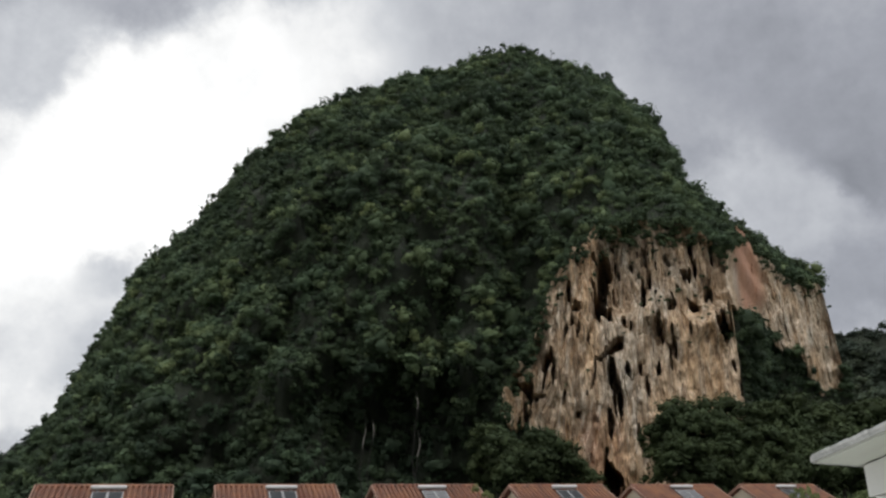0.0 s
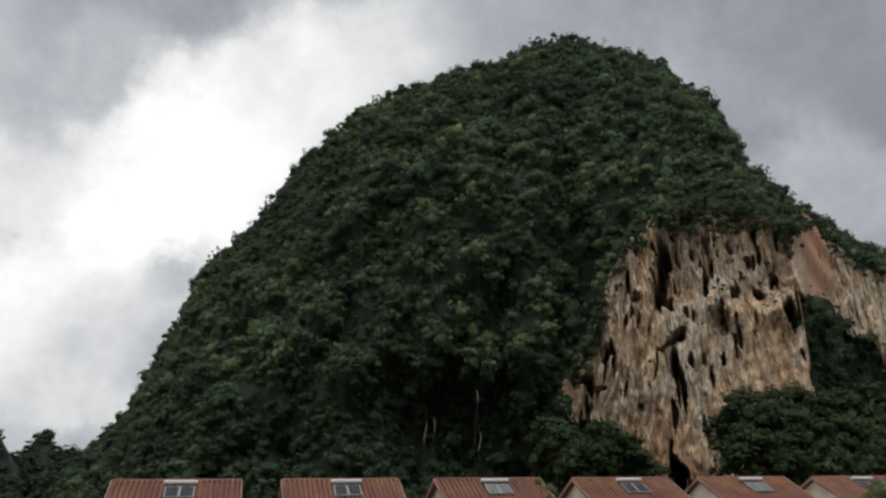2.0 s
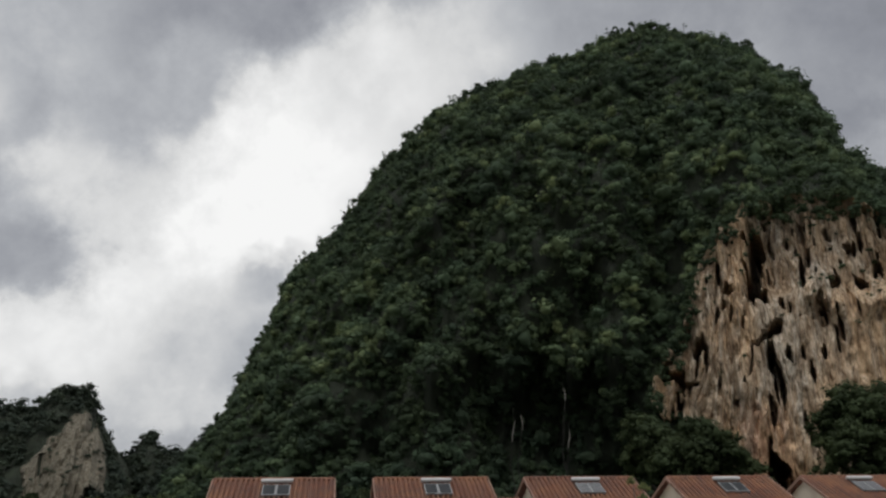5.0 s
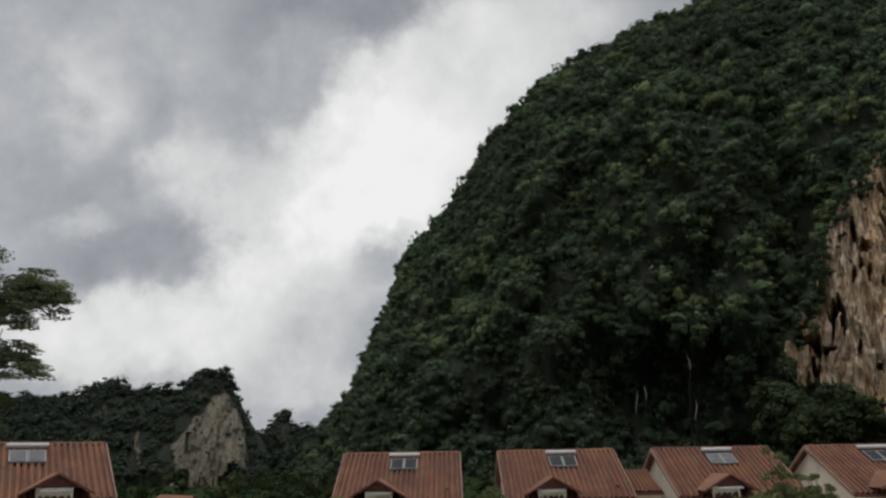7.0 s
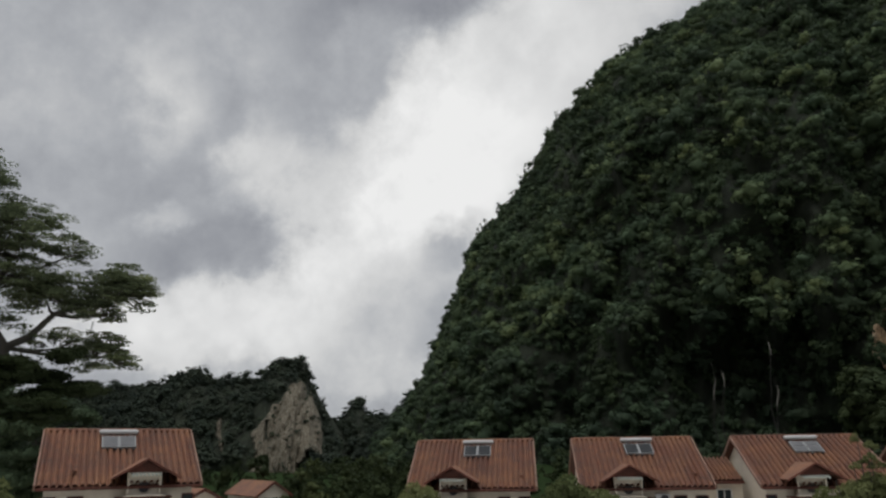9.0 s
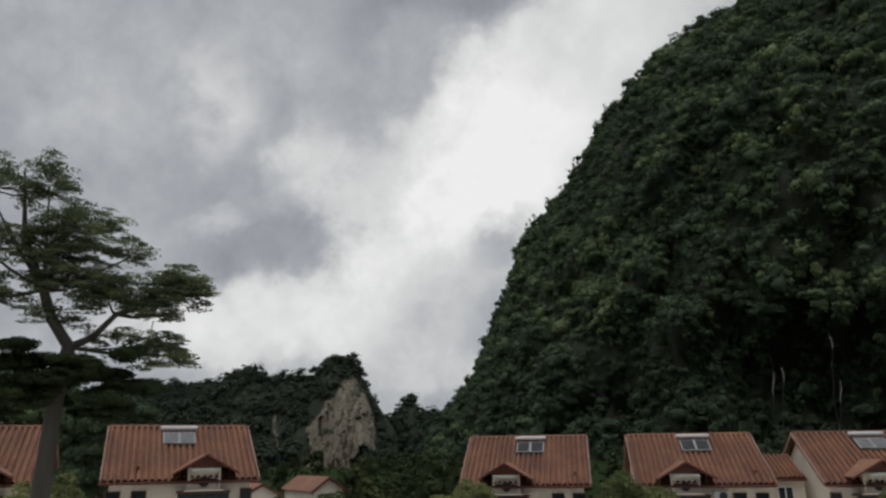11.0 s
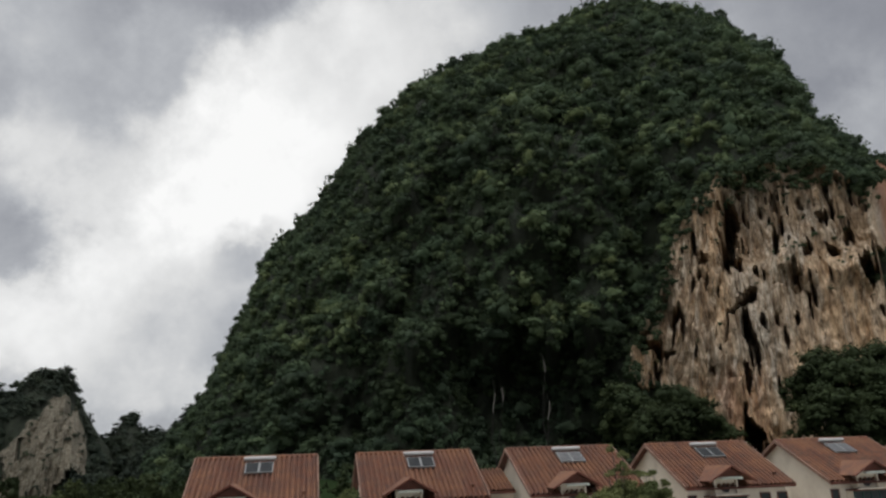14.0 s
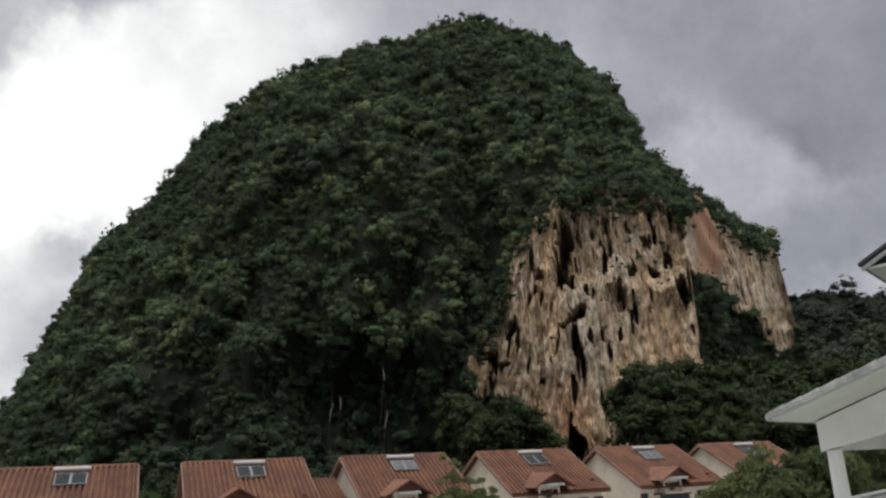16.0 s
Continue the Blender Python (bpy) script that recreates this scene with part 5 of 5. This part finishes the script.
for az, d, top, width, tint, label in (
        (-28.2, 37, 6.6, 3.6, 0.95, "yellow-green leafy shrub before a house"), (-17.0, 38, 6.6, 4.2, 0.6, "rounded green shrub before a house"),
        (-22.5, 38, 5.6, 3.0, 0.35, "low green shrub before a house"), (-56.0, 30, 6.9, 3.6, 0.8, "pale yellow-green shrub below a tree"), (-53.0, 31, 6.3, 3.4, 0.7, "pale yellow-green shrub below a tree"),
        (-41.0, 42, 5.6, 3.0, 0.25, "green shrub beside the road"), (-38.5, 44, 5.6, 3.4, 0.2, "green shrub beside the road"), (-36.2, 42, 5.5, 2.6, 0.3, "green shrub beside the road"),
        (-32.5, 42, 5.0, 3.0, 0.5, "low green shrub beside the road"),
        (2.2, 34, 7.15, 3.0, 0.95, "bushy green shrub with arching leaves"), (4.6, 34, 6.9, 3.4, 0.8, "bushy green shrub with arching leaves"), (0.2, 35, 6.4, 2.6, 0.6, "bushy green shrub with arching leaves"),
        (24.2, 26, 7.75, 3.6, 0.7, "light green shrub beside a white porch"), (26.8, 25, 8.25, 3.0, 0.55, "light green shrub beside a white porch"), (22.6, 27, 7.25, 2.4, 0.65, "light green shrub beside a white porch"),
        (28.4, 26, 7.9, 2.4, 0.5, "light green shrub beside a white porch"), (30.5, 30, 7.6, 3.0, 0.3, "dark green shrub behind a porch column"), (32.5, 30, 7.9, 3.0, 0.25, "dark green shrub behind a porch column")):
    bx, by = bearing(az, d)
    spray("shrub", label, "shrub", bx, by, top, width, width * 0.24, M_BUSH, tint, "garden shrubs")

# tall arching shoots above the shrub in the row's middle
for az, d, top in ((2.7, 33.6, 8.7), (4.4, 33.4, 7.9), (5.4, 33.8, 7.6)):
    bx, by = bearing(az, d)
    spray("tall_shoots", "slender shoots with pale drooping leaves", "plant", bx, by, top, 1.3, 0.24, M_BUSH, 0.85, count=5)

# pale trunks in the dark hollow at the hill's foot, shaded by dark bark colour
for x, y, h, lean, z0, z1 in ((-4.7, 131, 19, -0.1, 14.6, 17.8), (-5.3, 132, 26, 0.1, 22.8, 24.9), (-14.2, 131, 22, 0.2, 16, 19.5), (-13.0, 131.5, 21, 0.3, 18, 20.4)):
    g = float(ground_height(np.array(x), np.array(y)))
    t = thing("hollow_tree_trunk", "thin pale trunk, its shaded lengths coloured dark", "tree trunk", pose(x, y, 0), "hollow trunks")

    def spot(z):
        f = (z - g) / (h - g)
        return (lean * f + 0.35 * math.sin(9 * f) + 0.12 * math.sin(23 * f), 0.3 * f, z)
    bm = bmesh.new()
    limb(bm, [spot(g - 0.4 + (h - g + 0.4) * k / 16) for k in range(17)], [0.10 - 0.004 * k for k in range(17)], 7)
    stem = part("trunk", bm, M_DARKBARK, t)
    bm = bmesh.new()
    limb(bm, [spot(z0 + (z1 - z0) * k / 9) for k in range(10)], [0.115 - 0.012 * abs(k - 4) for k in range(10)], 7)
    part("bare_bark", bm, M_PALEBARK, stem, "pale length of trunk")


def tiered_tree():
    """The spreading tree beside the end house. X runs to the side, Y away from the camera."""
    x, y = bearing(-57.2, 20.0)
    g = float(ground_height(np.array(x), np.array(y)))
    t = thing("tiered_tree", "tall spreading tree with feathery leaves in flat tiers", "tree", pose(x, y, 0, 0, 0, 57.2))
    bm = bmesh.new()
    limb(bm, [(0.02, 0, g - 0.3), (0.02, 0, 6.9), (0.10, 0, 9.2), (0.25, 0, 10.45)], [0.24, 0.21, 0.18, 0.16], 12)
    fork = Vector((0.25, 0, 10.4))
    left, right = Vector((-0.45, 0.05, 11.75)), Vector((1.2, -0.1, 11.25))
    limb(bm, [fork, fork.lerp(left, 0.5) + Vector((-0.08, 0, -0.04)), left, Vector((-1.0, 0.2, 13.0)), Vector((-1.2, 0.2, 14.8))], [0.14, 0.125, 0.11, 0.07, 0.02], 9)
    limb(bm, [fork, fork.lerp(right, 0.45) + Vector((0.05, 0, -0.12)), right, Vector((2.2, -0.1, 11.8)), Vector((3.3, -0.1, 12.1))], [0.10, 0.085, 0.065, 0.035, 0.012], 8)
    # tiers: middle, half width, half height, sprays, root of the bough
    tiers = [(-0.6, 14.4, 0.6, 0.7, 38, left), (0.1, 13.35, 1.1, 0.6, 96, left), (-0.2, 12.7, 0.95, 0.5, 70, left), (1.4, 12.85, 0.5, 0.5, 20, left), (0.35, 12.05, 1.2, 0.5, 84, left), (1.0, 11.65, 0.9, 0.5, 64, right),
             (2.6, 12.0, 0.85, 0.5, 110, right), (2.1, 11.4, 0.6, 0.4, 34, right), (2.4, 10.4, 0.66, 0.5, 56, fork), (1.3, 10.55, 0.75, 0.32, 24, fork), (-0.1, 11.1, 0.6, 0.3, 16, fork), (-1.9, 14.2, 1.1, 0.6, 50, left), (-2.0, 12.9, 1.3, 0.5, 60, left), (-1.7, 11.6, 1.2, 0.4, 44, left)]
    places, sizes = [], []
    for cx, cz, rx, rz, n, root in tiers:
        mid = Vector((cx, rng.uniform(-0.2, 0.2), cz - 0.1))
        limb(bm, [root, root.lerp(mid, 0.5) + Vector((0, 0, -0.08)), mid, mid + Vector((0.6 * rx * (1 if cx > 0 else -1), 0.1, 0.08))], [0.05, 0.035, 0.02, 0.008], 6)
        for k in range(n):
            a, f = rng.uniform(0, 2 * math.pi), math.sqrt(rng.random())
            q = Vector((cx + rx * f * math.cos(a), 0.8 * rx * f * math.sin(a), cz + rz * (0.8 * (1 - f * f) - 0.3) + rng.normal() * 0.35 * rz))
            p = mid.lerp(q, 0.35)
            limb(bm, [p, (p + q) / 2 + Vector((0, 0, -0.04)), q], [0.014, 0.010, 0.005], 4)
            places.append(q)
            sizes.append(rng.uniform(0.2, 0.42))
    part("trunk", bm, M_BARK, t)
    hang("crown", woods("crown", np.array(places), sizes, 0.5 + rng.normal(size=len(sizes)) * 0.22, M_TREE, AIRY, (0.45, 0.8)), None, t)
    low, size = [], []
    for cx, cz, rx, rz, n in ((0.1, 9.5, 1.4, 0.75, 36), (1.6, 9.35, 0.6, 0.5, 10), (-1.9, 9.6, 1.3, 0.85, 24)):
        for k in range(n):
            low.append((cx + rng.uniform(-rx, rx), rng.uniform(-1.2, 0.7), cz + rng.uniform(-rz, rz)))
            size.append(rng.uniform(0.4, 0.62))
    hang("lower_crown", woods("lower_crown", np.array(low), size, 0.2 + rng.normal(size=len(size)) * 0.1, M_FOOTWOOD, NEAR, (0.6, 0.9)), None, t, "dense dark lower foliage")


tiered_tree()
for az, d, hgt, spr in ((-57.5, 66, 13.5, 5.0), (-61.5, 66, 14.5, 5.5), (-53.6, 58, 12.5, 4.0)):
    bx, by = bearing(az, d)
    tree("shade_tree", "dense dark green round-crowned tree", bx, by, float(ground_height(np.array(bx), np.array(by))), hgt, spr, 0.25, M_FOREST, NEAR, 14, 0.3, group="shade trees")
